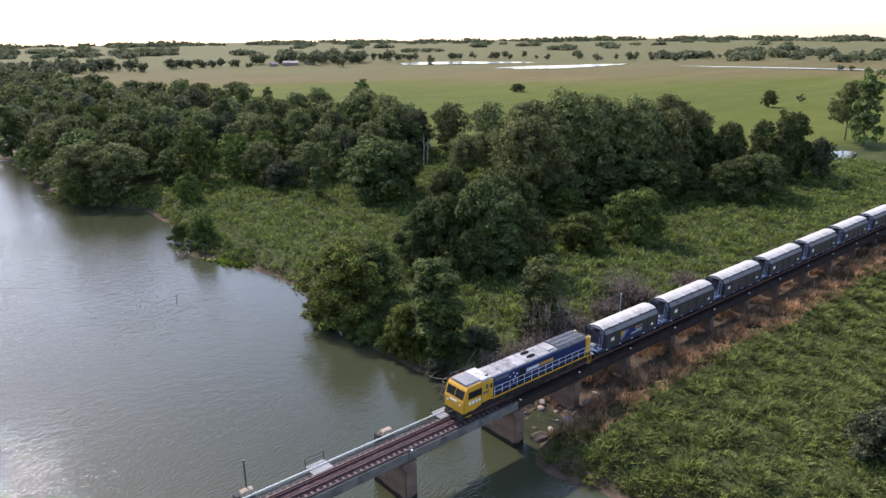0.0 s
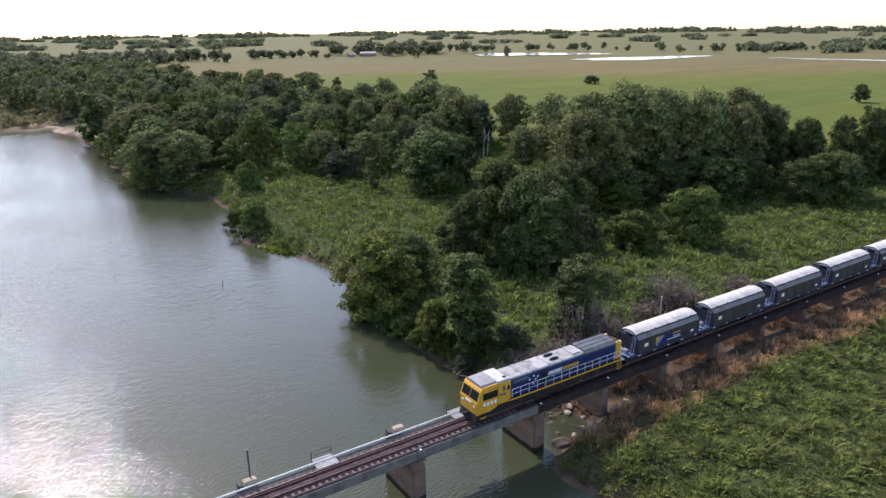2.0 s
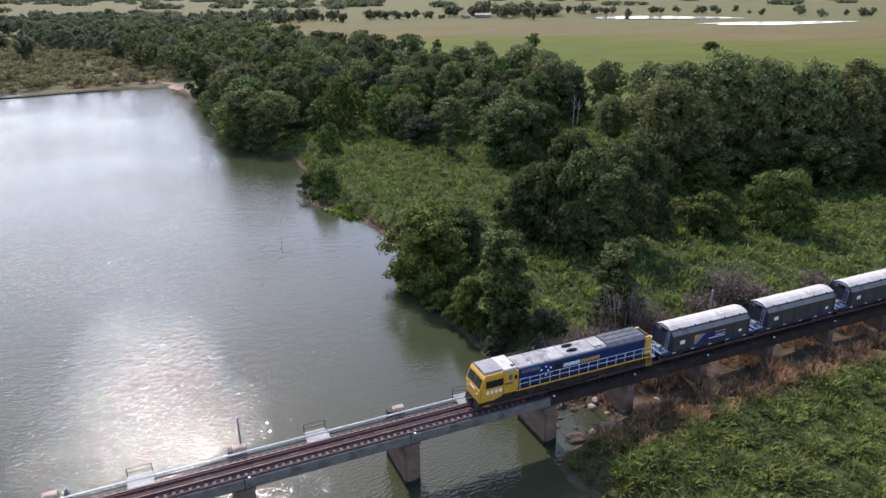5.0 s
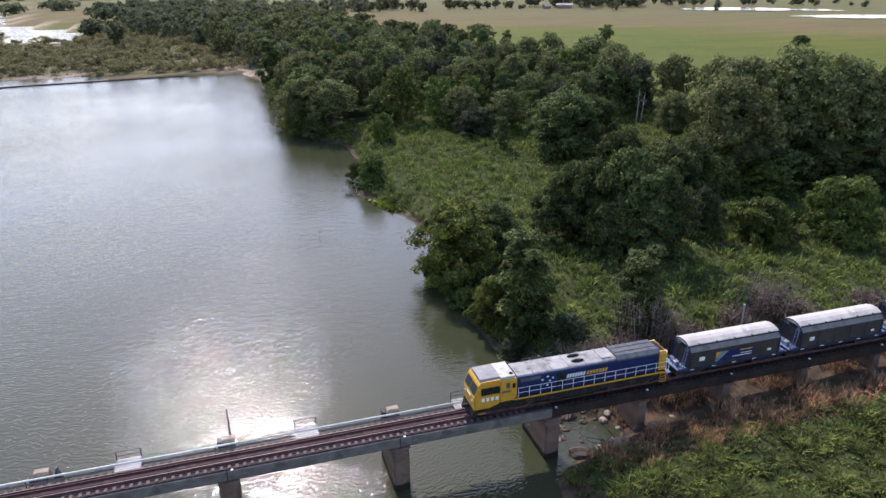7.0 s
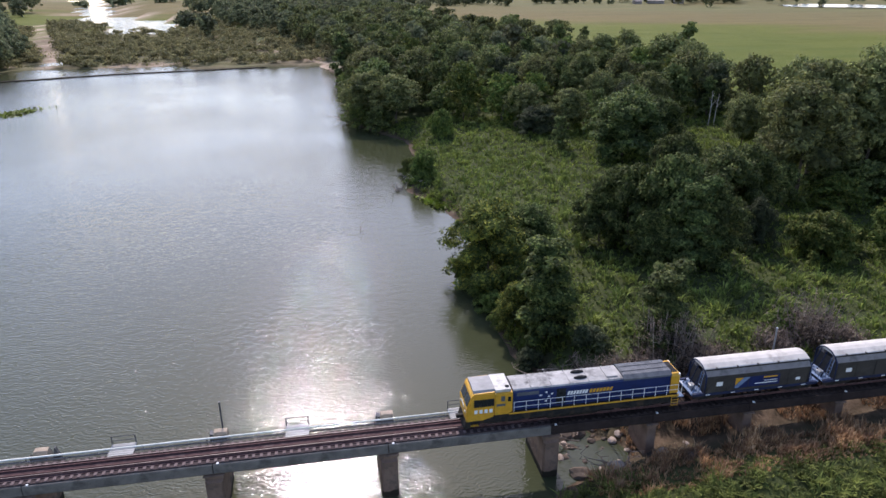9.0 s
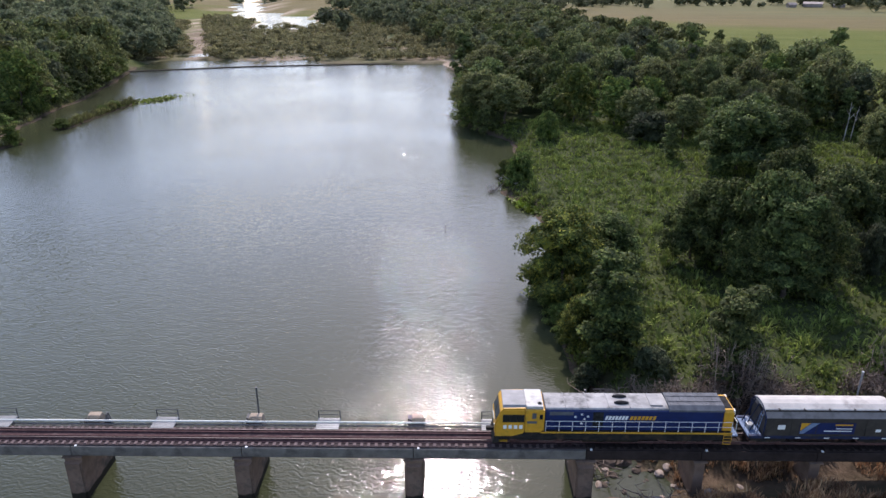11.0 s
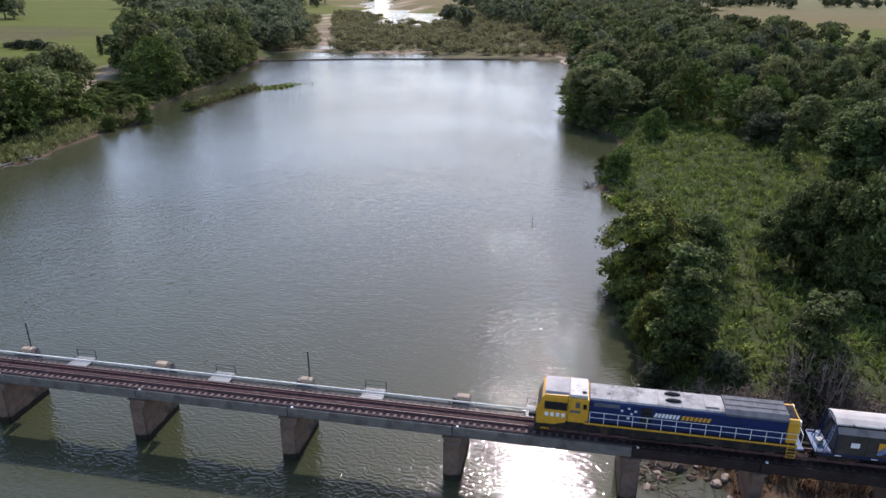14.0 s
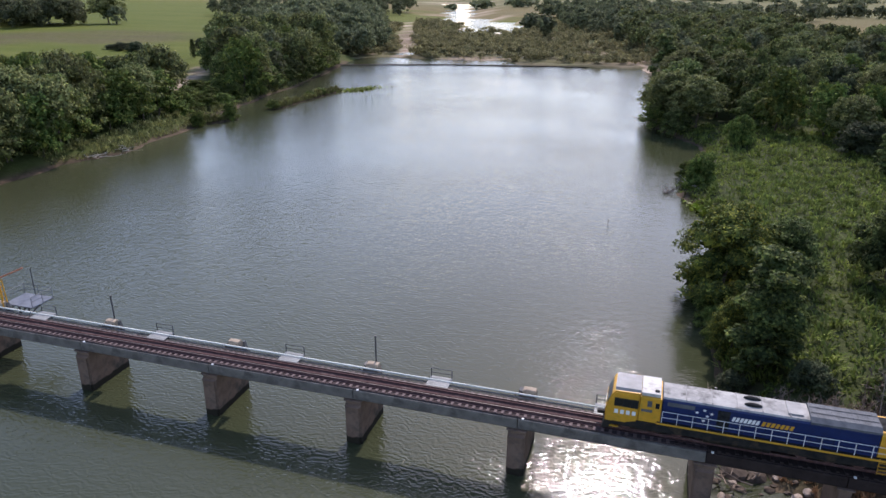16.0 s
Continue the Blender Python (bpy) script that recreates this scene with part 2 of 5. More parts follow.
# ground: pasture, undergrowth, sand and mud, blended by where they lie
M_GROUND, t, b = mat("ground")
att = {}
for key in ("sand", "wild", "mud"):
    a = t.nodes.new("ShaderNodeAttribute")
    a.attribute_name = key
    att[key] = a.outputs["Fac"]
tc = t.nodes.new("ShaderNodeTexCoord")
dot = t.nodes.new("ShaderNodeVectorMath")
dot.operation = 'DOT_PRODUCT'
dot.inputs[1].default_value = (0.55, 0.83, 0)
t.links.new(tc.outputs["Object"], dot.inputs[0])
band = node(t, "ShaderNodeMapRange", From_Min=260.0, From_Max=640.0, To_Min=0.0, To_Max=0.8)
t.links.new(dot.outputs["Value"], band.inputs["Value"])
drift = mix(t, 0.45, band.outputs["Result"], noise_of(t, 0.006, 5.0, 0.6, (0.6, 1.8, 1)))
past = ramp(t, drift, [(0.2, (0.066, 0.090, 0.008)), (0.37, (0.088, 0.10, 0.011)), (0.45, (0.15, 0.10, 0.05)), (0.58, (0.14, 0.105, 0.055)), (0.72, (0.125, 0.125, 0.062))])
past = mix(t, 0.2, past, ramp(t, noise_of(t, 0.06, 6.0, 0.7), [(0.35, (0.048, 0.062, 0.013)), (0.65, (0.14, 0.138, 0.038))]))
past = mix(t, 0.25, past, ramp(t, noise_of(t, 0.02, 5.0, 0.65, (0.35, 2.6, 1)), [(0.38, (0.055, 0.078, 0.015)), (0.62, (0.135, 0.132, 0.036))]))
wild = ramp(t, noise_of(t, 0.25, 5.0, 0.65), [(0.3, (0.028, 0.036, 0.014)), (0.7, (0.066, 0.08, 0.026))])
sand = ramp(t, noise_of(t, 0.15, 5.0, 0.6), [(0.35, (0.26, 0.19, 0.13)), (0.65, (0.46, 0.37, 0.28))])
mud = ramp(t, noise_of(t, 0.6, 5.0, 0.6), [(0.35, (0.045, 0.032, 0.023)), (0.65, (0.12, 0.084, 0.058))])
c = mix(t, att["wild"], past, wild)
c = mix(t, att["sand"], c, sand)
c = mix(t, att["mud"], c, mud)
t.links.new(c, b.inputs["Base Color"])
b.inputs["Roughness"].default_value = 0.95
b.inputs["Specular IOR Level"].default_value = 0.08
bump(t, b, noise_of(t, 0.9, 5.0, 0.7), 0.8, 0.35)

# ---- helpers for meshes ----
def part(name, bm, material, parent, label="", smooth=False):
    me = bpy.data.meshes.new(name)
    bm.to_mesh(me)
    bm.free()
    me.materials.append(material)
    if smooth:
        me.polygons.foreach_set("use_smooth", [True] * len(me.polygons))
    ob = new(name, me)
    ob.parent = parent
    if label:
        tagged(ob, label)
    return ob


def empty(name, label, category, group="", kind=""):
    return tagged(new(name), label, category, group, kind)


def box(bm, x0, x1, y0, y1, z0, z1, bevel=0.0):
    r = bmesh.ops.create_cube(bm, size=1.0, matrix=Matrix.LocRotScale(((x0 + x1) / 2, (y0 + y1) / 2, (z0 + z1) / 2), None, (x1 - x0, y1 - y0, z1 - z0)))
    if bevel:
        es = list({e for v in r["verts"] for e in v.link_edges})
        bmesh.ops.bevel(bm, geom=es, offset=bevel, segments=2, affect='EDGES', profile=0.6)
    return bm


def rod(bm, a, b, r, n=6, r2=None):
    a, b = Vector(a), Vector(b)
    d = b - a
    m = Matrix.Translation((a + b) / 2) @ d.to_track_quat('Z', 'Y').to_matrix().to_4x4()
    bmesh.ops.create_cone(bm, cap_ends=True, segments=n, radius1=r, radius2=r if r2 is None else r2, depth=d.length, matrix=m)
    return bm


def prism(bm, prof, x0, x1, axis='x'):
    """A closed outline of (y, z) drawn out along x, or of (x, z) along y."""
    put = (lambda u, p: (u, p[0], p[1])) if axis == 'x' else (lambda u, p: (p[0], u, p[1]))
    a = [bm.verts.new(put(x0, p)) for p in prof]
    b = [bm.verts.new(put(x1, p)) for p in prof]
    k = len(prof)
    for i in range(k):
        bm.faces.new((a[i], a[(i + 1) % k], b[(i + 1) % k], b[i]))
    bm.faces.new(a[::-1])
    bm.faces.new(b)
    bmesh.ops.recalc_face_normals(bm, faces=bm.faces)
    return bm


def B():
    return bmesh.new()


def mesh_of(name, co, faces_n, material, smooth=False):
    """A mesh from vertices in runs of faces_n (3 or 4), each run one face."""
    co = np.asarray(co, dtype=np.float32).reshape(-1, 3)
    nf = len(co) // faces_n
    me = bpy.data.meshes.new(name)
    me.vertices.add(len(co))
    me.vertices.foreach_set("co", co.ravel())
    me.loops.add(len(co))
    me.loops.foreach_set("vertex_index", np.arange(len(co), dtype=np.int32))
    me.polygons.add(nf)
    me.polygons.foreach_set("loop_start", np.arange(0, len(co), faces_n, dtype=np.int32))
    me.update(calc_edges=True)
    me.validate()
    me.materials.append(material)
    return me


def vnoise(x, y, s, seed=0.0):
    """Smooth bumps about s metres across, between -1 and 1."""
    a, b = x / s + seed * 1.7, y / s - seed * 2.3
    return (np.sin(a * 2.1 + 1.3 * np.sin(b * 1.7 + seed)) + np.sin(b * 2.7 + 1.1 * np.sin(a * 1.9 - seed)) + np.sin((a + b) * 1.6 + seed) * np.sin((a - b) * 2.2)) / 2.6


def step(v, a, b):
    u = np.clip((v - a) / (b - a), 0, 1)
    return u * u * (3 - 2 * u)


# ---- the lie of the land ----
RIGHT_Y = [-400, -60, -12, -8, -5.5, -4, -1.5, 3, 10, 17, 25, 35, 46, 56, 61, 66, 69, 75, 80, 95, 108, 118, 126, 140, 160, 200, 230, 252]
RIGHT_X = [70, 22, 13.0, 11.8, 10.9, 11.3, 14.5, 17, 15.2, 13.8, 13.6, 14.4, 16, 17, 16.0, 14.2, 13.5, 10.8, 12.5, 14.5, 16, 13, 8, 5, 4.5, 5, 3.5, -2]
LEFT_Y = [-400, -60, 40, 48, 60, 72, 86, 98, 106, 122, 146, 170, 200, 237]
LEFT_X = [-110, -108, -97.5, -97.3, -98, -93.5, -96, -96, -101, -101.5, -105, -107, -112, -121]
SPIT_Y = [100, 110, 125, 137, 157, 168]
SPIT_X = [-98, -93.5, -92, -91.6, -90.5, -84]
UP_Y = [245, 300, 360, 420, 460, 545, 570, 625, 815, 1060, 1500]
UP_X = [-60, -75, -95, -108, -104, -147, -155, -184, -235, -305, -420]
UP_W = [62, 55, 40, 30, 23, 36, 30, 17, 23, 24, 20]



def land(x, y):
    """Height of the ground, and how sandy, wild and muddy it is."""
    wob = vnoise(x, y, 7.0) * 0.7
    d = np.maximum(x - np.interp(y, RIGHT_Y, RIGHT_X), np.interp(y, LEFT_Y, LEFT_X) - x) + wob
    up = np.abs(x - np.interp(y, UP_Y, UP_X)) - np.interp(y, UP_Y, UP_W) + vnoise(x, y, 18.0, 2) * 4
    d = np.where(y > 250, up, d)
    south = (y < -2) & (x > 0)
    shelf = np.where(x > 0, 2.3, 2.0) + 0.35 * vnoise(x, y, 19.0, 1) + 0.12 * vnoise(x, y, 4.0, 3)
    z = np.where(d > 0, shelf * step(d, 0, np.where(south, 6.0, 7.0)) ** 0.8 - 0.05, -1.4 * step(-d, 0, 4))
    far = step(np.hypot(x - 20, y - 20), 90, 260)
    z = np.where(d > 0, z + far * step(d, 5, 60) * (1.6 + 0.5 * vnoise(x, y, 120.0, 5)), z)
    # the bar above the weir: low, sandy, with pools, and a channel upstream
    bar = (y > 250) & (y < 430) & (up < 14)
    zb = 0.55 + 0.55 * vnoise(x, y, 16.0, 7) + 0.35 * vnoise(x, y, 47.0, 8) + 0.0 * x
    zb = np.where(y < 262, zb - 0.5 * (1 - step(x, -40, -20)), zb)
    z = np.where(bar, np.where(up > 0, np.maximum(zb, z * step(up, 0, 14)), zb), z)
    # low banks of the railway, open under the trestle near the water
    bank = np.exp(-(np.abs(y) / 5.5) ** 4) * step(x, 62, 100)
    z = z + bank * 0.9
    gully = np.exp(-((y + 0.3) / 2.8) ** 2) * (1 - 0.65 * step(x, 16, 34)) * (d > -1)
    z = z - gully * 1.3 * step(d, 0, 3)
    berm = np.exp(-((y + 6.5) / 2.6) ** 2) * step(x, 16, 30) + 0.7 * np.exp(-((y - 6.0) / 2.6) ** 2) * step(x, 20, 32)
    z = z + berm * (0.8 + 0.25 * vnoise(x, y, 6.0, 2))
    spit = np.exp(-((x - np.interp(y, SPIT_Y, SPIT_X)) / 2.2) ** 2) * (0.9 * step(y, 100, 103) * (1 - step(y, 109, 112)) + step(y, 122, 126) * (1 - step(y, 158, 164)))
    z = np.maximum(z, -0.6 + 1.1 * spit)
    # the plain falls very gently towards the horizon
    r = np.hypot(x, y)
    z = z - 36 * np.clip((r - 950) / 3900, 0, 1)
    sand = np.where(bar, step(vnoise(x, y, 22.0, 4) - 0.2, 0, 0.6), 0) * 0.8
    east = x > np.interp(y, UP_Y, UP_X)
    sand = np.maximum(sand, np.where((y > 200) & (d > -1), 1 - step(d, 0.5, np.where(y > 425, np.where(east, 16, 3), 7)), 0)) * np.where((x < -90) & (y < 262), 0.0, 1.0)
    road = np.exp(-((x - np.interp(y, [90, 129, 147, 178, 248, 300], [-110, -128, -135, -149, -145, -140])) / 2.6) ** 2) * ((y > 118) & (y < 255))
    path = np.exp(-((x - np.interp(y, [250, 297, 340, 480], [-104, -115, -132, -180])) / 4.0) ** 2) * ((y > 262) & (y < 490))
    sand = np.maximum(sand, np.maximum(road, path))
    forest = 1 - step(x + 0.10 * y + 6 * vnoise(x, y, 30.0, 6), 108, 130)
    left = step(x + 6 * vnoise(x, y, 20.0, 2), -152, -128) * (y < 420)
    wild = np.where(x > -40, forest * (1 - step(y, 500, 640)), left * 0.75)
    wild = np.maximum(wild, np.where((x > 0) & (y < 66 - 0.12 * x), 1 - step(x + 5 * vnoise(x, y, 20.0, 3), 175, 215), 0))
    wild = np.where(bar, 0.55, wild)
    sand = np.where(bar, np.maximum(sand, 0.22), sand)
    mud = np.clip(1 - step(d, 0.6, 3.2), 0, 1) * (y < 240)
    fallow = 1 - step(np.hypot((x + 300) / 85, (y - 268 - 0.2 * (x + 300)) / 52) + 0.16 * vnoise(x, y, 30.0, 2), 0.75, 1.0)
    stubble = 1 - step(np.hypot((x + 180) / 45, (y - 180 + 0.15 * (x + 180)) / 10) + 0.2 * vnoise(x, y, 14.0, 3), 0.6, 1.0)
    mud = np.maximum(mud, np.where(x < -130, np.maximum(0.62 * fallow * (0.8 + 0.3 * vnoise(x, y, 12.0, 6)), 0.3 * stubble), 0))
    mud = mud * (1 - np.clip(1.4 * road, 0, 1))
    mud = np.where(bar, 0.3 + 0.3 * vnoise(x, y, 13.0, 3), mud)
    mud = np.maximum(mud, np.exp(-((y) / 4.0) ** 2) * (x > 10) * 0.95)
    return z, sand, wild, mud


def ticks(a, b, fine, lo, hi):
    core = list(np.arange(a, b + 0.01, fine))
    st, v = fine, core[-1]
    while v < hi:
        st *= 1.16
        v += st
        core.append(min(v, hi))
    st, v = fine, core[0]
    while v > lo:
        st *= 1.16
        v -= st
        core.insert(0, max(v, lo))
    return np.array(core)


gx, gy = ticks(-130, 110, 1.5, -4900, 4900), ticks(-45, 270, 1.5, -1500, 4900)
X, Y = np.meshgrid(gx, gy)
Z, SAND, WILD, MUD = land(X, Y)
nx, ny = len(gx), len(gy)
idx = np.arange(nx * ny).reshape(ny, nx)
quads = np.stack([idx[:-1, :-1], idx[:-1, 1:], idx[1:, 1:], idx[1:, :-1]], -1).reshape(-1, 4)
me = bpy.data.meshes.new("ground")
me.from_pydata(np.stack([X, Y, Z], -1).reshape(-1, 3).tolist(), [], quads.tolist())
me.polygons.foreach_set("use_smooth", [True] * len(me.polygons))
for key, val in (("sand", SAND), ("wild", WILD), ("mud", MUD)):
    a = me.attributes.new(key, 'FLOAT', 'POINT')
    a.data.foreach_set("value", np.clip(val, 0, 1).astype(np.float32).ravel())
me.materials.append(M_GROUND)
tagged(new("ground", me), "flat green river plain with muddy and sandy banks", "ground", kind="structure")


def height(x, y):
    return float(land(np.array([x], float), np.array([y], float))[0][0])


bm = B()
bmesh.ops.create_grid(bm, x_segments=2, y_segments=2, size=1.0, matrix=Matrix.LocRotScale((-100, 240, 0), None, (420, 740, 1)))
water = part("water", bm, M_WATER, None)
tagged(water, "wide murky green river rippled by a light breeze", "river", kind="structure")


def pond(cx, cy, rx, ry, turn, seed, z=None):
    bm = B()
    n = 40
    ring = []
    for i in range(n):
        a = 2 * math.pi * i / n
        r = 1 + 0.16 * math.sin(3 * a + seed) + 0.08 * math.sin(7 * a + 2 * seed)
        u, v = math.cos(a) * rx * r, math.sin(a) * ry * r
        ring.append(bm.verts.new((u * math.cos(turn) - v * math.sin(turn), u * math.sin(turn) + v * math.cos(turn), 0)))
    bm.faces.new(ring)
    ob = part("pond", bm, M_POND, None)
    ob.location = (cx, cy, max(height(cx + du * rx, cy + dv * rx) for du in (-0.8, -0.4, 0, 0.4, 0.8) for dv in (-0.8, -0.4, 0, 0.4, 0.8)) + 0.1)
    tagged(ob, "shallow pond lying bright in the open pasture", "pond", "ponds in the pasture", "structure")


pond(470, 392, 64, 22, radians(-14), 1.0, 4.9)
pond(462, 525, 66, 30, radians(-38), 2.2, 4.9)
pond(560, 230, 90, 7, radians(-78), 3.1, 4.9)
pond(173, 36, 9, 3.5, radians(20), 4.0)

# ---- bridge ----
M_FRAMEGREY = worn("platform_steel", (0.09, 0.10, 0.12), (0.17, 0.185, 0.21), 2.0, 0.6, 0.2, 30, 0.001)
# grimy timber with the shade under the train put into its colour
M_SHADEBEAM = worn("shaded_grimy_timber", (0.018, 0.013, 0.012), (0.048, 0.036, 0.032), 1.3, 0.9, 0, 24, 0.006)
M_MAROON = worn("track_planking", (0.034, 0.019, 0.02), (0.075, 0.045, 0.046), 2.2, 0.9, 0, 26, 0.006, (0.11, 0.08, 0.075), 1.8)
M_GRIME = worn("track_grime", (0.034, 0.025, 0.025), (0.075, 0.056, 0.054), 3.0, 0.9, 0, 30, 0.006)
SPAN, RAIL, DECK = 12.2, 4.75, 4.45
SUPPORTS = [SPAN * k for k in range(-8, 2)] + [SPAN + 8.1 * k for k in range(1, 14)]


def pier(x, back, tall_pole):
    th = empty("bridge_pier", "tall wall-shaped concrete bridge pier stained brown, standing in the water", "bridge pier", "piers of the railway bridge")
    bm = B()
    w = 0.62
    base = -1.3
    prof = [(-1.75, base), (-1.72, 3.1), (-1.45, 3.25), (-1.45, 3.52), (back - 0.1, 3.52), (back - 0.1, 3.1), (back, base)]
    prism(bm, prof, -w, w)
    bmesh.ops.bevel(bm, geom=[e for e in bm.edges if abs(e.verts[0].co.z - e.verts[1].co.z) > 1.0], offset=0.12, segments=2, affect='EDGES')
    part("pier_wall", bm, M_CONC, th)
    part("pier_cap", box(B(), -w - 0.1, w + 0.1, -1.62, 1.1, 3.522, 3.62, 0.02), M_CONC, th)
    st = B()
    prism(st, [(1.12, 3.64), (1.12, 4.15), (1.30, 4.30), (1.55, 4.32), (1.66, 4.86), (2.15, 4.90), (2.45, 4.45), (2.75, 3.45), (1.60, 3.45)], -0.25, 0.70)
    bmesh.ops.bevel(st, geom=st.edges[:], offset=0.05, segments=1, affect='EDGES')
    stub = part("stub", st, M_STUB, th, "pale weathered concrete stub behind the walkway")
    # added dark blocks imitate the stub's sides in shadow
    gs = B()
    if x < -20:
        prism(gs, [(0.76, 3.4), (1.5, 3.4), (1.48, 4.2), (1.24, 5.0), (1.16, 5.0)], 1.7, 1.95, axis='y')
    else:
        prism(gs, [(-0.62, 3.4), (-0.26, 3.4), (-0.26, 4.45), (-0.58, 4.6)], 1.95, 2.5, axis='y')
    part("gusset", gs, M_POLE, th, "dark block standing in for the shaded side of the stub")
    gs = B()
    prism(gs, [(-0.62, 3.85), (-0.3, 3.85), (-0.34, 4.3), (-0.5, 4.55)], 1.7, 1.9, axis='y')
    part("gusset", gs, M_POLE, th)
    for s in (-0.75, -0.45, 0.6):
        part("bracket_post", rod(B(), (s, 1.58, 3.9), (s, 1.58, 4.6), 0.055, 5), M_BARK, th, "rusty brown bracket post")
    part("bracket_beam", box(B(), -0.9, 0.75, 1.53, 1.64, 3.86, 3.98), M_BARK, th)
    if tall_pole:
        bm = B()
        rod(bm, (0.36, 2.2, 4.3), (0.36, 2.2, 7.0), 0.065, 8)
        rod(bm, (0.36, 2.2, 7.0), (0.36, 2.2, 7.1), 0.09, 8)
        part("pole", bm, M_POLE, th, "thin dark grey steel pole")
    th.location = (x, 0, 0)
    return th


for k, x in enumerate(SUPPORTS):
    if x <= SPAN + 0.1:
        pier(x, 2.85, (k % 2) == 1)
    else:
        th = empty("trestle_pier", "short dark concrete trestle pier on the overgrown bank", "bridge pier", "piers of the railway bridge")
        bm = B()
        prism(bm, [(-1.6, -0.5), (-1.5, 3.52), (1.5, 3.52), (1.6, -0.5)], -0.38, 0.38)
        bmesh.ops.bevel(bm, geom=bm.edges[:], offset=0.06, segments=1, affect='EDGES')
        part("pier_wall", bm, M_CONC, th)
        part("pier_cap", box(B(), -0.5, 0.5, -1.62, 1.6, 3.524, 3.62, 0.02), M_CONC, th)
        th.location = (x, 0, 0)

for i, (x0, x1) in enumerate(zip(SUPPORTS[:-1], SUPPORTS[1:])):
    th = empty("bridge_span", "grey concrete girder span carrying the track", "bridge span", "spans of the railway bridge")
    for side in (-1, 1):
        bm = B()
        e = -1.5 if side < 0 else 0.74
        dz = 3.625
        prism(bm, [(e - 0.85 * side, dz), (e - 0.1 * side, dz), (e, dz + 0.12), (e, DECK - 0.1), (e - 0.03 * side, DECK), (e - 0.85 * side, DECK)], 0.03, x1 - x0 - 0.03)
        part("girder", bm, M_GIRDER if x0 < SPAN - 1 else M_SHADEBEAM, th)
    for xx in (0.35,):
        part("joint_plate", box(B(), xx - 0.08, xx + 0.08, -1.46, -1.3, DECK + 0.002, DECK + 0.08, 0.01), M_WHITE, th, "small white marker block on the girder edge")
    part("soffit", box(B(), 0.03, x1 - x0 - 0.03, -0.648, -0.112, 4.1, 4.25), M_SLEEPER, th)
    th.location = (x0, 0, 0)

tagged(part("deck_infill", box(B(), SUPPORTS[0], SPAN, -1.34, 0.76, DECK + 0.004, DECK + 0.09), M_GRIME, None), "dark grimy timber deck between the sleepers", "bridge deck", kind="structure")

tagged(part("deck_infill", box(B(), SPAN + 0.01, SUPPORTS[-1], -1.34, 0.76, DECK + 0.004, DECK + 0.06), M_SHADEBEAM, None), "grimy timber deck of the trestle, darkened with the train's shade", "bridge deck", kind="structure")

tagged(part("deck_planking", box(B(), SUPPORTS[0], SPAN, -0.96, 0.5, DECK + 0.094, RAIL - 0.153), M_MAROON, None), "dark maroon planking between and beside the rails", "bridge deck", kind="structure")

# footway behind the track: steel mesh, long pale pipe on posts, refuges with rails
X0, X1 = SUPPORTS[0], SPAN
th = empty("footway", "narrow grey steel mesh footway beside the track", "walkway", kind="structure")
bm = B()
for i in range(6):
    box(bm, 0.01, 1.99, 0.78 + i * 0.108, 0.793 + i * 0.108, 4.44, 4.462)
for i in range(12):
    box(bm, 0.01 + i * 0.178, 0.024 + i * 0.178, 0.78, 1.34, 4.442, 4.460)
mesh_me = bpy.data.meshes.new("mesh_panel")
bm.to_mesh(mesh_me)
bm.free()
mesh_me.materials.append(M_MESH)
x = X0
while x < X1 - 1.9:
    ob = new("mesh_panel", mesh_me)
    ob.parent, ob.location = th, (x, 0, 0)
    x += 2.0
for y in (0.85, 1.3):
    part("stringer", box(B(), X0, X1, y - 0.04, y + 0.04, 4.32, 4.438), M_STEEL, th)
x = X0 + 0.6
while x < X1:
    part("outrigger", box(B(), x - 0.05, x + 0.05, 0.7, 1.5, 4.22, 4.318), M_MESH, th)
    x += 1.52

th = empty("pipe_rail", "long pale galvanised pipe running along the footway", "pipe")
part("pipe", rod(B(), (X0, 1.42, 4.62), (X1 + 2.5, 1.42, 4.62), 0.07, 10), M_PIPE, th, smooth=True)
x = X0 + 1.0
while x < X1:
    part("post", rod(B(), (x, 1.42, 4.22), (x, 1.42, 4.55), 0.03, 5), M_STEEL, th)
    part("pipe_collar", rod(B(), (x + 0.5, 1.42, 4.62), (x + 0.58, 1.42, 4.62), 0.085, 10), M_PIPE, th)
    x += 3.05


def refuge(x):
    th = empty("refuge_platform", "pale metal refuge platform with a low handrail", "platform", "refuges along the footway")
    bm = box(B(), -0.85, 0.85, 0.55, 1.92, 4.600, 4.636, 0.008)
    part("plate", bm, M_PANEL, th)
    for i in range(6):
        part("plate_rib", box(B(), -0.84, 0.84, 0.60 + i * 0.25, 0.625 + i * 0.25, 4.637, 4.644), M_STEEL, th)
    for s in (-0.8, 0.8):
        part("handrail_post", rod(B(), (s, 1.9, 4.2), (s, 1.9, 5.32), 0.04, 6), M_POLE, th)
    for z in (4.95, 5.3):
        part("handrail", rod(B(), (-0.8, 1.9, z), (0.8, 1.9, z), 0.028, 6), M_POLE, th)
    for s in (-0.7, 0.7):
        part("bearer", box(B(), s - 0.05, s + 0.05, 0.86, 1.88, 4.463, 4.598), M_MESH, th)
    th.location = (x, 0, 0)


for k in range(-8, 1):
    refuge(SPAN * k + 5.75)

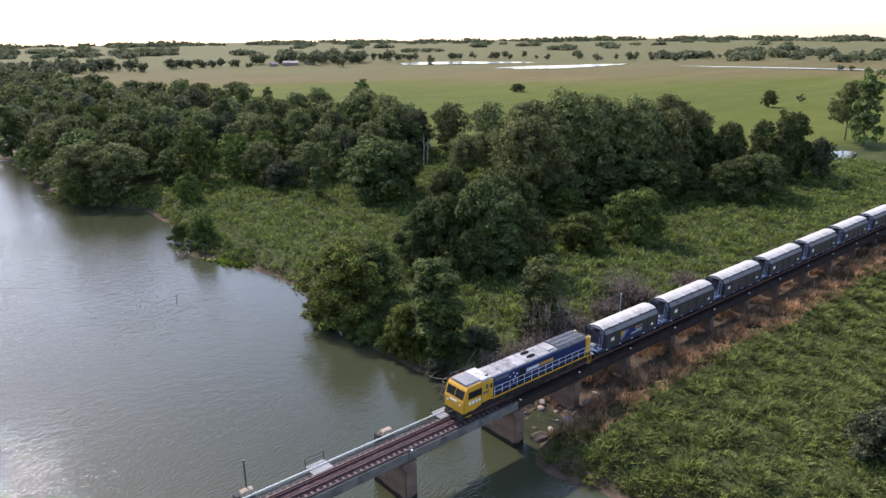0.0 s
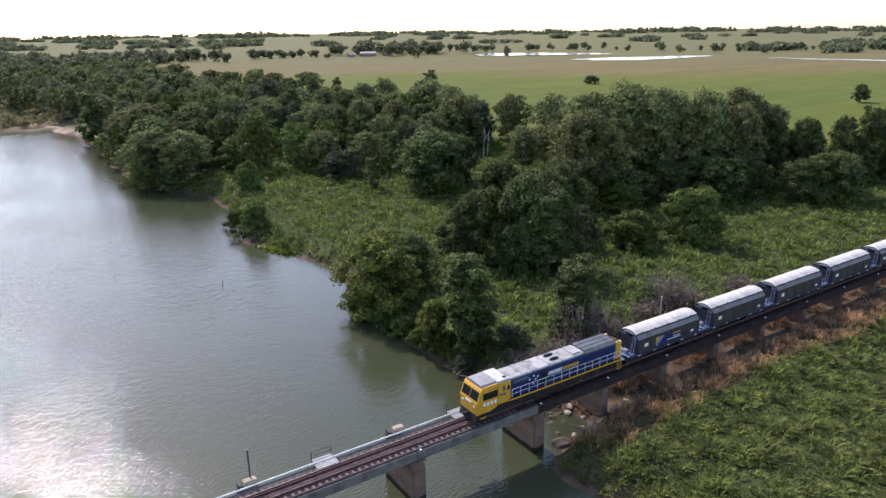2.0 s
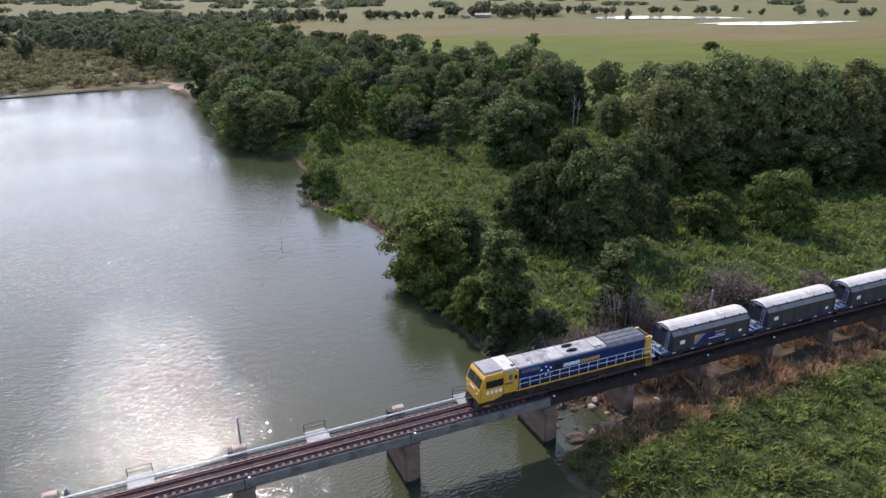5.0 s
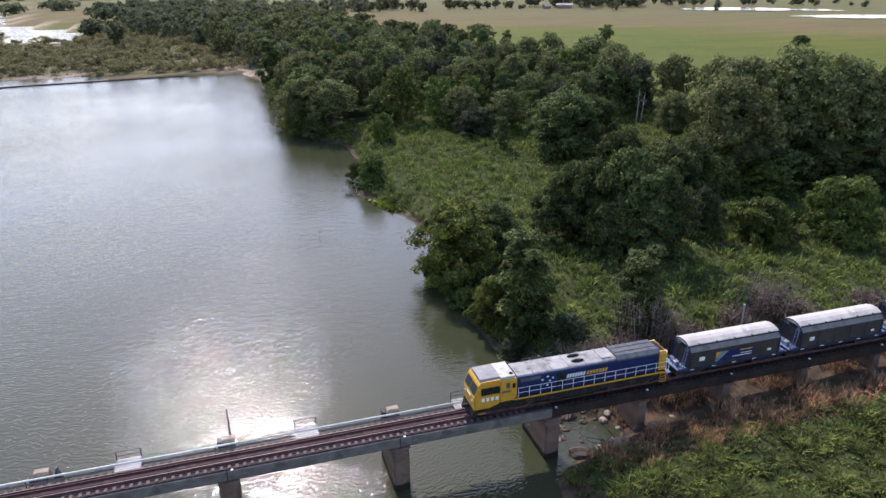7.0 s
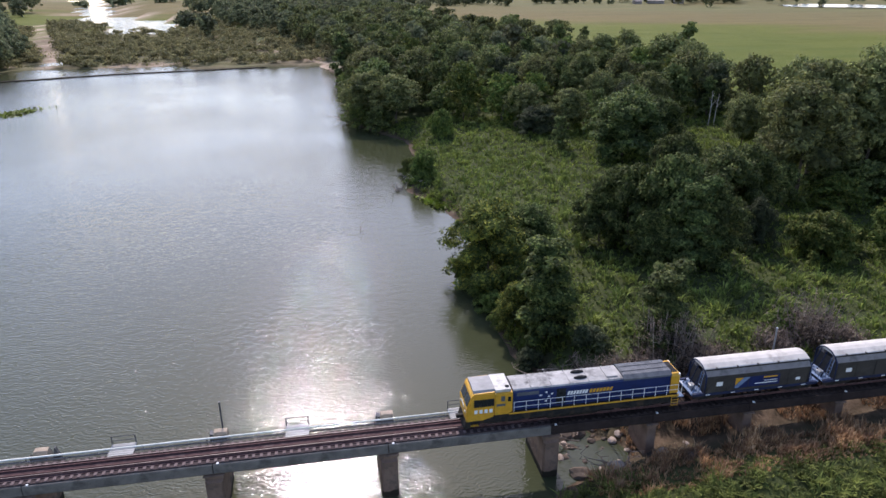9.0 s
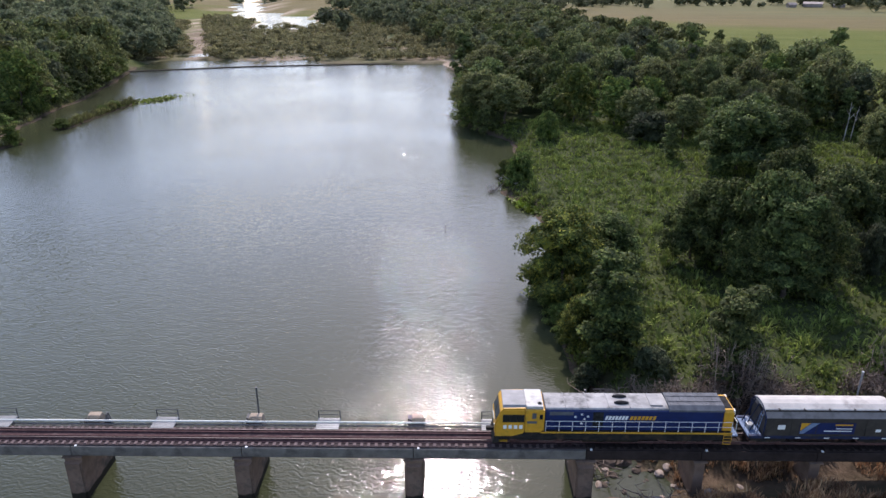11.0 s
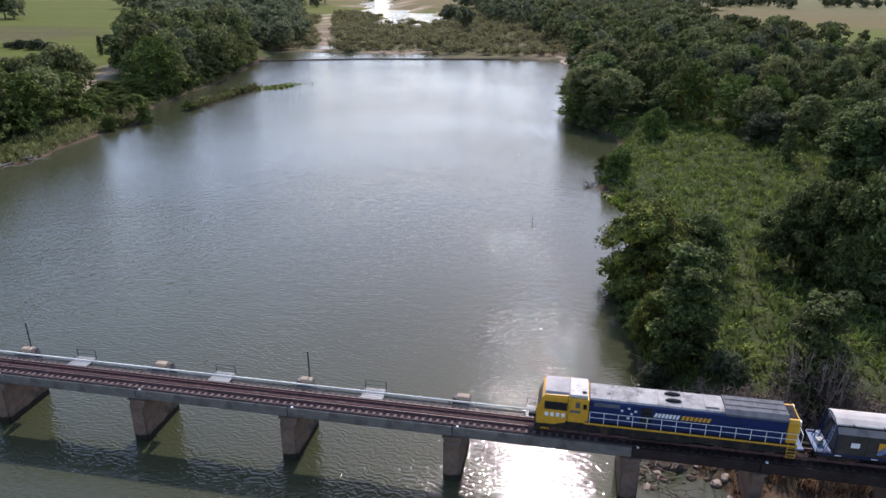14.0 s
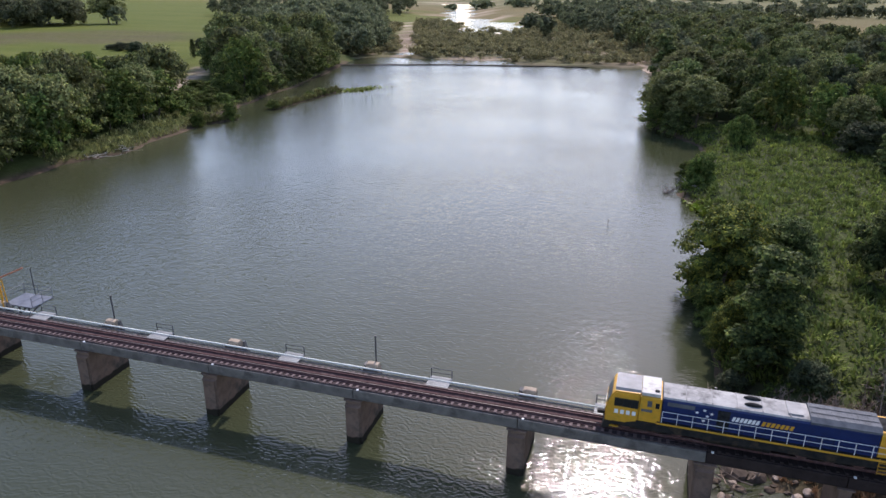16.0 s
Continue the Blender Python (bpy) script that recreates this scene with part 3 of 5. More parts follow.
# work platform with a yellow davit beyond the pipe
th = empty("work_platform", "blue-grey steel work platform with railings hung beside the bridge", "platform")
part("deck_plate", box(B(), -1.6, 1.7, 2.9, 5.4, 4.35, 4.43, 0.01), M_FRAMEGREY, th)
for a, c in (((-1.6, 5.35), (1.65, 5.35)), ((1.65, 3.0), (1.65, 5.35)), ((-1.6, 3.0), (-1.6, 5.35))):
    for z in (4.95, 5.4):
        part("railing", rod(B(), (*a, z), (*c, z), 0.022, 5), M_FRAMEGREY, th)
for q in ((-1.6, 5.35), (0, 5.35), (1.65, 5.35), (1.65, 4.2), (1.65, 3.0), (-1.6, 3.0)):
    part("railing_post", rod(B(), (*q, 4.43), (*q, 5.4), 0.03, 5), M_FRAMEGREY, th)
for s in (-1.2, 0.2, 1.3):
    part("brace", rod(B(), (s, 2.3, 3.5), (s, 4.6, 4.34), 0.08, 6), M_MESH, th)
    part("hanger", rod(B(), (s, 2.9, 3.0), (s, 2.9, 4.34), 0.1, 6), M_MESH, th)
part("tall_post", rod(B(), (-0.2, 5.2, 4.43), (-0.2, 5.2, 7.2), 0.05, 6), M_POLE, th)
th.location = (-47.3, -0.45, 0)
th = empty("davit_crane", "yellow lattice davit with an orange jib on the bridge", "crane")
bm = B()
for a in (-0.25, 0.25):
    for c in (-0.25, 0.25):
        rod(bm, (a, c, 4.4), (a * 0.7, c * 0.7, 7.0), 0.06, 5)
for i in range(5):
    z = 4.6 + i * 0.5
    rod(bm, (-0.24, -0.24, z), (0.22, -0.24, z + 0.45), 0.03, 4)
    rod(bm, (-0.24, 0.24, z), (0.22, 0.24, z + 0.45), 0.03, 4)
part("mast", bm, M_YELLOW, th)
M_ORANGE = worn("orange_paint", (0.38, 0.12, 0.05), (0.5, 0.19, 0.09), 2.0, 0.5)
part("jib", rod(B(), (-0.6, 0, 6.9), (2.1, 0.9, 8.1), 0.07, 6), M_ORANGE, th)
part("foot_plate", box(B(), -0.4, 0.4, -0.4, 0.4, 4.30, 4.398), M_STEEL, th)
th.location = (-48.35, 2.0, 0)
part("foot_beam", box(B(), -0.3, 0.3, -1.5, 0.3, 4.0, 4.298), M_STEEL, th)

# ---- track ----
track = empty("railway_track", "narrow gauge railway track on timber sleepers with rusty guard rails", "railway track", kind="structure")


def rail_bm(y, x0, x1, top, w=0.07):
    bm = B()
    h = 0.155
    prof = [(y - 0.065, top - h), (y + 0.065, top - h), (y + 0.065, top - h + 0.02), (y + 0.012, top - h + 0.045), (y + 0.012, top - 0.04), (y + w / 2, top - 0.03), (y + w / 2, top - 0.004), (y - w / 2, top - 0.004), (y - w / 2, top - 0.03), (y - 0.012, top - 0.04), (y - 0.012, top - h + 0.045), (y - 0.065, top - h + 0.02)]
    return prism(bm, prof, x0, x1)


for y in (-0.72, 0.28):
    part("running_rail", rail_bm(y, SUPPORTS[0], 118, RAIL), M_RAIL, track)
    part("rail_head", box(B(), SUPPORTS[0], 118, y - 0.028, y + 0.028, RAIL - 0.003, RAIL + 0.004), M_RUNNING, track, "worn bright top of the rail")
for y in (-0.50, 0.06):
    part("guard_rail", rail_bm(y, SUPPORTS[0], 16, RAIL - 0.02), M_RAIL, track)
bm = box(B(), -0.105, 0.105, -1.28, 0.74, DECK + 0.003, RAIL - 0.157, 0.012)
sl_me = bpy.data.meshes.new("sleeper")
bm.to_mesh(sl_me)
bm.free()
sl_me.materials.append(M_SLEEPER)
# trestle sleepers: same mesh, the train's shadow painted in by a darker material
sl_shaded = sl_me.copy()
sl_shaded.materials[0] = M_SHADEBEAM
x = SUPPORTS[0] + 0.3
rnd = random.Random(5)
while x < 118:
    ob = new("sleeper", sl_me if x < SPAN - 2 else sl_shaded)
    ob.parent = track
    ob.location, ob.rotation_euler = (x, rnd.uniform(-0.05, 0.05), rnd.uniform(0, 0.0)), (0, 0, rnd.uniform(-0.02, 0.02))
    x += 0.52
# far end of the line on its low bank
bm = B()
prism(bm, [(-2.6, 3.2), (-1.7, DECK), (1.7, DECK), (2.6, 3.2)], SUPPORTS[-1], 420)
b_ = part("ballast", bm, M_ROCK, track, "brown stone ballast")

# ---- the train ----
def bogie(th, x, r, base, name="bogie"):
    bg_ = B()
    for s in (-1, 1):
        prism(bg_, [(x - base / 2 - 0.45, 0.45), (x - base / 2 - 0.3, 0.75), (x + base / 2 + 0.3, 0.75), (x + base / 2 + 0.45, 0.45), (x + 0.4, 0.36), (x - 0.4, 0.36)], s * 0.82, s * 0.96, axis='y')
    box(bg_, x - 0.2, x + 0.2, -0.82, 0.82, 0.4, 0.8)
    bo = part(name, bg_, M_BLACK, th)
    k = 3 if base > 2.5 else 2
    for i in range(k):
        wx = x - base / 2 + base * i / (k - 1)
        w = B()
        for s in (-1, 1):
            rod(w, (wx, s * 0.47, r), (wx, s * 0.62, r), r, 16)
            rod(w, (wx, s * 0.45, r), (wx, s * 0.48, r), r + 0.025, 16)
        rod(w, (wx, -0.6, r), (wx, 0.6, r), 0.08, 8)
        part("wheelset", w, M_RAIL, bo)


def locomotive():
    th = empty("locomotive", "yellow and dark blue diesel locomotive with a sooty grey roof", "locomotive")
    L = 17.3
    # frame, sill and tank
    part("underframe", box(B(), 0.5, L - 0.3, -1.36, 1.36, 0.75, 1.358, 0.03), M_BLACK, th)
    part("walkway_sill", box(B(), 3.3, L - 0.35, -1.42, 1.42, 1.36, 1.50, 0.02), M_YELLOW, th)
    part("walkway", box(B(), 3.35, L - 0.4, -1.38, 1.38, 1.502, 1.53), M_BLACK, th)
    tank = B()
    prism(tank, [(-1.2, 0.85), (-1.3, 0.65), (-1.05, 0.28), (1.05, 0.28), (1.3, 0.65), (1.2, 0.85)], 6.4, 10.4)
    part("fuel_tank", tank, M_BLACK, th)
    for x in (5.2, 11.2):
        part("air_reservoir", rod(B(), (x, -1.05, 0.72), (x + 1.0, -1.05, 0.72), 0.16, 10), M_BLACK, th)
    bogie(th, 3.1, 0.47, 3.3)
    bogie(th, 14.0, 0.47, 3.3)
    # cab
    cab = B()
    prism(cab, [(0.02, 0.95), (0.0, 2.15), (0.42, 3.35), (0.62, 3.58), (2.15, 3.62), (2.15, 1.25), (1.3, 0.95)], -1.38, 1.38, axis='y')
    bmesh.ops.bevel(cab, geom=[e for e in cab.edges if abs(e.verts[0].co.y) > 1.3 and abs(e.verts[1].co.y) > 1.3 and e.verts[0].co.y * e.verts[1].co.y > 0], offset=0.1, segments=2, affect='EDGES')
    cb = part("cab", cab, M_YELLOW, th, "yellow driving cab")
    rf = B()
    prism(rf, [(-1.18, 3.60), (-1.02, 3.76), (0, 3.83), (1.02, 3.76), (1.18, 3.60)], 0.55, 2.2)
    part("cab_roof", rf, M_CABROOF, cb, "pale grey cab roof")
    for y0, y1 in ((-1.15, -0.06), (0.06, 1.15)):
        w = B()
        prism(w, [(y0, 0), (y1, 0), (y1, 0.85), (y0, 0.85)], 0, 0.03)
        ob = part("windscreen", w, M_GLASS, cb, "dark windscreen")
        ob.matrix_local = pose(0.045, 0, 2.38, 0, 19.3, 0)
    for s in (-1, 1):
        for x in (0.62, 1.12, 1.62):
            part("side_window", box(B(), x, x + 0.42, s * 1.39 - 0.012, s * 1.39 + 0.012, 2.42, 3.02, 0.006), M_GLASS, cb, "dark side window")
        part("window_frame", box(B(), 0.55, 2.1, s * 1.383 - 0.008, s * 1.383 + 0.008, 2.36, 3.08), M_BLACK, cb)
        for i, x in enumerate((0.6, 0.98, 1.36, 1.74)):
            part("number_mark", box(B(), x, x + 0.24, s * 1.388 - 0.006, s * 1.388 + 0.006, 1.75, 2.1), M_WHITE, cb, "plain pale bar in place of the running number")
    part("headlight_bank", box(B(), -0.03, 0.1, -0.45, 0.45, 1.9, 2.08, 0.02), M_WHITE, cb)
    for s in (-0.85, 0.85):
        part("headlight", rod(B(), (-0.04, s, 1.75), (0.08, s, 1.75), 0.1, 10), M_WHITE, cb)
    pl = B()
    prism(pl, [(-0.15, 0.18), (0.0, 0.95), (0.5, 0.95), (0.5, 0.3)], -1.2, 1.2, axis='y')
    part("pilot", pl, M_BLACK, th)
    for s in (-1, 1):
        part("step", box(B(), 0.35, 0.95, s * 1.25 - 0.1, s * 1.25 + 0.1, 0.5, 0.55), M_YELLOW, th)
    part("coupler", box(B(), -0.55, 0.2, -0.14, 0.14, 0.62, 0.9, 0.03), M_BLACK, th)
    # equipment bay behind the cab
    bay = B()
    box(bay, 2.17, 3.55, -1.3, 1.3, 1.3, 3.42, 0.05)
    by = part("equipment_bay", bay, M_YELLOW, th)
    part("bay_roof", box(B(), 2.22, 3.45, -1.15, 1.2, 3.425, 3.70, 0.05), M_BAYROOF, by, "cream roof housing")
    part("roof_fan", rod(B(), (3.2, -0.75, 3.72), (3.2, -0.75, 3.75), 0.16, 14), M_SOOT, by)
    for s in (-1, 1):
        part("vent_grille", box(B(), 2.3, 3.0, s * 1.305 - 0.01, s * 1.305 + 0.01, 2.2, 2.42), M_RAD, by)
        part("vent_grille", box(B(), 2.65, 2.95, s * 1.305 - 0.01, s * 1.305 + 0.01, 2.65, 3.15), M_RAD, by)
        part("cab_door", box(B(), 3.1, 3.48, s * 1.305 - 0.01, s * 1.305 + 0.01, 1.6, 3.2), M_YELLOW, by)
        part("door_window", box(B(), 3.17, 3.41, s * 1.32 - 0.005, s * 1.32 + 0.008, 2.6, 3.05), M_GLASS, by)
    # engine hood
    hood = B()
    prism(hood, [(-1.16, 1.54), (-1.16, 3.25), (-1.06, 3.44), (1.06, 3.44), (1.16, 3.25), (1.16, 1.54)], 3.6, 16.25)
    hd = part("hood", hood, M_BLUE, th, "dark blue engine hood")
    rp = B()
    prism(rp, [(-1.10, 3.40), (-1.0, 3.50), (-0.4, 3.56), (0.4, 3.56), (1.0, 3.50), (1.10, 3.40)], 3.62, 12.35)
    part("hood_roof", rp, M_ROOF, hd, "weathered grey hood roof with soot")
    for x in (5.0, 6.6, 8.1, 9.6, 11.2):
        part("roof_seam", box(B(), x, x + 0.05, -0.98, 0.98, 3.50, 3.575), M_CABROOF, hd)
    rad = B()
    prism(rad, [(-1.2, 3.30), (-1.2, 3.46), (-0.85, 3.70), (0.85, 3.70), (1.2, 3.46), (1.2, 3.30)], 12.36, 16.3)
    rd = part("radiator_housing", rad, M_RAD, hd, "dark grey radiator housing")
    for i in range(13):
        x = 12.5 + i * 0.29
        part("radiator_slat", box(B(), x, x + 0.05, -0.84, 0.84, 3.702, 3.72), M_RAD, rd)
    for y in (-0.35, 0.35):
        part("radiator_rail", box(B(), 12.4, 16.25, y - 0.03, y + 0.03, 3.732, 3.76), M_RAD, rd)
    for y in (-0.42, 0.42):
        st = B()
        bmesh.ops.create_uvsphere(st, u_segments=14, v_segments=8, radius=1.0, matrix=Matrix.LocRotScale((9.1, y, 3.6), None, (0.55, 0.19, 0.16)))
        part("exhaust_cover", st, M_SOOT, hd, "sooty black exhaust cover", smooth=True)
    part("roof_hatch", box(B(), 11.1, 12.0, -0.75, 0.75, 3.56, 3.63, 0.02), M_ROOF, hd)
    for s in (-1, 1):
        part("side_panel", box(B(), 7.0, 7.75, s * 1.165 - 0.006, s * 1.165 + 0.006, 1.7, 3.2), M_SOOT, hd)
        part("side_vent", box(B(), 3.9, 5.6, s * 1.165 - 0.008, s * 1.165 + 0.008, 2.9, 3.22), M_RAD, hd)
        for x in (4.4, 5.7, 8.6, 9.9, 11.2, 12.5, 13.8, 15.1):
            part("door_seam", box(B(), x, x + 0.025, s * 1.163 - 0.004, s * 1.163 + 0.004, 1.6, 2.35), M_SOOT, hd)
        for x, z in ((5.75, 2.75), (6.2, 3.0), (6.65, 2.8), (6.2, 2.15), (6.4, 2.55)):
            stb = B()
            vs = []
            for i in range(10):
                r = 0.13 if i % 2 == 0 else 0.06
                vs.append((x + r * math.sin(math.pi * i / 5), z + r * math.cos(math.pi * i / 5)))
            prism(stb, vs, s * 1.162, s * 1.172, axis='y')
            part("white_star", stb, M_WHITE, hd, "small white painted star")
        for x0, x1, m_, nm in ((7.85, 9.5, M_WHITE, "white"), (9.6, 11.5, M_YELLOW, "yellow")):
            n_ = 7
            for i in range(n_):
                a = x0 + (x1 - x0) * i / n_
                w_ = (x1 - x0) / n_ * 0.72
                lb = B()
                prism(lb, [(a, 2.5), (a + w_, 2.5), (a + w_ + 0.1, 2.86), (a + 0.1, 2.86)], s * 1.162, s * 1.172, axis='y')
                part("logo_bar", lb, m_, hd, nm + " slanted painted bar")
        # handrails
        posts = 15
        for i in range(posts):
            x = 3.65 + (16.9 - 3.65) * i / (posts - 1)
            part("handrail_post", rod(B(), (x, s * 1.36, 1.5), (x, s * 1.36, 2.48), 0.022, 6), M_WHITE, th)
        for z in (2.0, 2.48):
            part("handrail", rod(B(), (3.65, s * 1.36, z), (16.9, s * 1.36, z), 0.022, 6), M_WHITE, th)
        for i in range(4):
            part("ladder_rung", box(B(), 16.45, 16.95, s * 1.36 - 0.05, s * 1.36 + 0.05, 0.4 + i * 0.28, 0.43 + i * 0.28), M_YELLOW, th)
        for x in (16.42, 16.97):
            part("ladder_rail", rod(B(), (x, s * 1.38, 0.38), (x, s * 1.38, 1.6), 0.022, 5), M_YELLOW, th)
    # rear end
    re = B()
    prism(re, [(-1.16, 1.54), (-1.16, 3.2), (-1.0, 3.42), (1.0, 3.42), (1.16, 3.2), (1.16, 1.54)], 16.31, 17.0)
    rr = part("rear_hood", re, M_YELLOW, th, "yellow rear end of the hood")
    part("rear_grille", box(B(), 16.38, 16.92, -0.8, 0.8, 3.425, 3.46), M_SOOT, rr)
    for y in (-0.95, 0.95):
        part("rear_lamp", box(B(), 16.95, 17.08, y - 0.15, y + 0.15, 3.0, 3.4, 0.03), M_WHITE, rr)
    for y in (-1.25, -0.5, 0.5, 1.25):
        part("end_handrail", rod(B(), (17.25, y, 1.4), (17.25, y, 2.45), 0.025, 6), M_WHITE, th)
    part("end_handrail", rod(B(), (17.25, -1.25, 2.45), (17.25, 1.25, 2.45), 0.025, 6), M_WHITE, th)
    part("rear_platform", box(B(), 16.9, 17.4, -1.4, 1.4, 1.2, 1.3), M_PALEBLUE, th)
    part("coupler", box(B(), 17.3, 17.9, -0.14, 0.14, 0.62, 0.9, 0.03), M_BLACK, th)
    for y in (-0.5, 0.45):
        part("air_hose", rod(B(), (17.35, y, 1.0), (17.75, y * 0.8, 0.6), 0.035, 6), M_BLACK, th)
    return th


def wagon(banner):
    th = empty("hopper_wagon", "dark grey covered hopper wagon with pale roof and blue ends", "hopper wagon", "wagons of the train")
    L, a, c = 11.1, 1.25, 9.95
    part("underframe", box(B(), 0.3, L - 0.3, -0.9, 0.9, 0.75, 1.05, 0.02), M_FRAMEBLUE, th)
    for s in (-1, 1):
        part("side_sill", box(B(), 0.25, L - 0.25, s * 1.22 - 0.12, s * 1.22 + 0.12, 0.95, 1.2, 0.02), M_FRAMEBLUE, th)
        for x in (1.5, 3.6, 5.6, 7.6, 9.6):
            part("sill_marker", box(B(), x - 0.18, x + 0.18, s * 1.35 - 0.01, s * 1.35 + 0.01, 1.02, 1.09), M_WHITE, th, "small white marker plate")
    bogie(th, 1.75, 0.42, 1.7)
    bogie(th, 9.35, 0.42, 1.7)
    for x in (3.6, 5.5, 7.4):
        hp = B()
        prism(hp, [(x - 0.8, 1.0), (x + 0.8, 1.0), (x + 0.3, 0.4), (x - 0.3, 0.4)], -0.7, 0.7, axis='y')
        part("discharge_chute", hp, M_BLACK, th)
    body = B()
    prism(body, [(-1.30, 1.2), (-1.36, 2.88), (1.36, 2.88), (1.30, 1.2)], a, c)
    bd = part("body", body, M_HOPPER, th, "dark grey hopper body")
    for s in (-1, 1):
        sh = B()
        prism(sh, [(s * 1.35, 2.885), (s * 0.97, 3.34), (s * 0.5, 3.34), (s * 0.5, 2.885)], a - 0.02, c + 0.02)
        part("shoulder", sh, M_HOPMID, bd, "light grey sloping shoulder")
        for x in np.linspace(a + 0.05, c - 0.09, 6):
            part("rib", box(B(), float(x), float(x) + 0.04, s * 1.355 - 0.02, s * 1.355 + 0.02, 1.25, 2.86), M_HOPPER, bd)
        part("info_plate", box(B(), 2.1, 2.6, s * 1.345 - 0.012, s * 1.345 + 0.012, 1.85, 2.25), M_WHITE, bd, "white plate with small illegible print")
        part("info_plate", box(B(), 8.85, 9.2, s * 1.345 - 0.012, s * 1.345 + 0.012, 1.65, 1.9), M_WHITE, bd)
        if banner:
            part("banner", box(B(), 3.6, 7.4, s * 1.36 - 0.01, s * 1.36 + 0.01, 1.45, 2.5), M_BLUE, bd, "blue advertising banner")
            y_ = B()
            prism(y_, [(3.65, 2.48), (4.3, 2.48), (3.65, 1.75)], s * 1.371, s * 1.378, axis='y')
            part("banner_wedge", y_, M_YELLOW, bd)
            y_ = B()
            prism(y_, [(3.65, 1.7), (4.35, 2.48), (4.9, 2.48), (3.9, 1.47), (3.65, 1.47)], s * 1.371, s * 1.376, axis='y')
            part("banner_wedge", y_, M_PALEBLUE, bd)
            for x0, x1, z0, z1, mm in ((6.0, 7.2, 2.25, 2.38, M_YELLOW), (6.1, 7.2, 1.93, 2.0, M_WHITE), (5.3, 7.2, 1.7, 1.78, M_WHITE)):
                part("print_bar", box(B(), x0, x1, s * 1.372 - 0.004, s * 1.372 + 0.006, z0, z1), mm, bd, "bar of small illegible print")
    top = B()
    prism(top, [(-1.02, 3.34), (-0.92, 3.46), (-0.45, 3.66), (0, 3.72), (0.45, 3.66), (0.92, 3.46), (1.02, 3.34)], a - 0.08, c + 0.08)
    tp = part("roof", top, M_HOPTOP, bd, "pale arched roof")
    for x in np.linspace(a + 0.9, c - 0.9, 5):
        part("roof_clamp", box(B(), float(x) - 0.05, float(x) + 0.05, -1.06, -0.86, 3.40, 3.50, 0.01), M_HOPPER, tp)
    for y in (-0.98, 0.98):
        part("roof_lip", box(B(), a - 0.06, c + 0.06, y - 0.06, y + 0.06, 3.30, 3.40), M_SOOT, tp, "dark joint below the hatch roof")
    # open ends: hoops, ladder and platform
    for e, d in ((a, -1), (c, 1)):
        ring = B()
        pr = [(-1.33, 1.25), (-1.33, 2.86), (-0.95, 3.3), (-0.4, 3.6), (0.4, 3.6), (0.95, 3.3), (1.33, 2.86), (1.33, 1.25)]
        for p, q in zip(pr[:-1], pr[1:]):
            rod(ring, (e + d * 0.06, *p), (e + d * 0.06, *q), 0.06, 6)
        part("end_hoop", ring, M_FRAMEBLUE, th)
        for y in (-0.7, 0.0, 0.7):
            part("end_post", rod(B(), (e + d * 0.8, y, 1.15), (e + d * 0.1, y, 3.3), 0.045, 6), M_FRAMEBLUE, th)
        lad = part("ladder", rod(B(), (e + d * 0.45, -1.1, 1.1), (e + d * 0.2, -1.1, 3.1), 0.03, 5), M_PALEBLUE, th)
        part("ladder_rail", rod(B(), (e + d * 0.45, -0.75, 1.1), (e + d * 0.2, -0.75, 3.1), 0.03, 5), M_PALEBLUE, lad)
        for i in range(6):
            u = i / 5.5
            xx = e + d * (0.45 - 0.25 * u)
            part("rung", rod(B(), (xx, -1.1, 1.3 + 2 * u * 0.9), (xx, -0.75, 1.3 + 2 * u * 0.9), 0.018, 5), M_PALEBLUE, lad)
        x0, x1 = sorted((e + d * 0.05, e + d * 1.05))
        part("end_platform", box(B(), x0, x1, -1.25, 1.25, 1.06, 1.12), M_PALEBLUE, th, "pale blue end platform")
        part("brake_cylinder", rod(B(), (e + d * 0.5, 0.2, 1.35), (e + d * 0.5, 0.75, 1.35), 0.2, 10), M_PALEBLUE, th)
        part("brake_box", box(B(), x0 + 0.25, x1 - 0.35, -0.45, 0.05, 1.12, 1.55, 0.03), M_STEEL, th)
        part("end_rail", rod(B(), (e + d * 1.0, -1.2, 2.0), (e + d * 1.0, -0.3, 2.0), 0.02, 5), M_PALEBLUE, th)
        for y in (-1.2, -0.3):
            part("end_rail_post", rod(B(), (e + d * 1.0, y, 1.1), (e + d * 1.0, y, 2.0), 0.02, 5), M_PALEBLUE, th)
        x0, x1 = sorted((e + d * 0.95, e + d * 1.6))
        part("coupler", box(B(), x0, x1, -0.13, 0.13, 0.62, 0.86, 0.03), M_BLACK, th)
    return th


FRONT = 5.7
S_L, S_W = Matrix.Diagonal((0.97, 0.92, 0.87, 1)), Matrix.Diagonal((1, 0.92, 0.87, 1))
lo = locomotive()
lo.matrix_world = pose(FRONT, -0.22, RAIL + 0.006) @ S_L
w0 = wagon(True)
w0.matrix_world = pose(FRONT + 17.45, -0.22, RAIL + 0.006) @ S_W
tagged(w0, "dark grey covered hopper wagon with a blue banner on its side")
w1 = wagon(False)
w1.matrix_world = pose(FRONT + 17.45 + 11.1, -0.22, RAIL + 0.006) @ S_W
for i in range(2, 8):
    copy_thing(w1, pose(FRONT + 17.45 + 11.1 * i, -0.22, RAIL + 0.006))

# ---- plants ----
rng = np.random.default_rng(11)


def unit(v):
    return v / np.maximum(np.linalg.norm(v, axis=-1, keepdims=True), 1e-6)


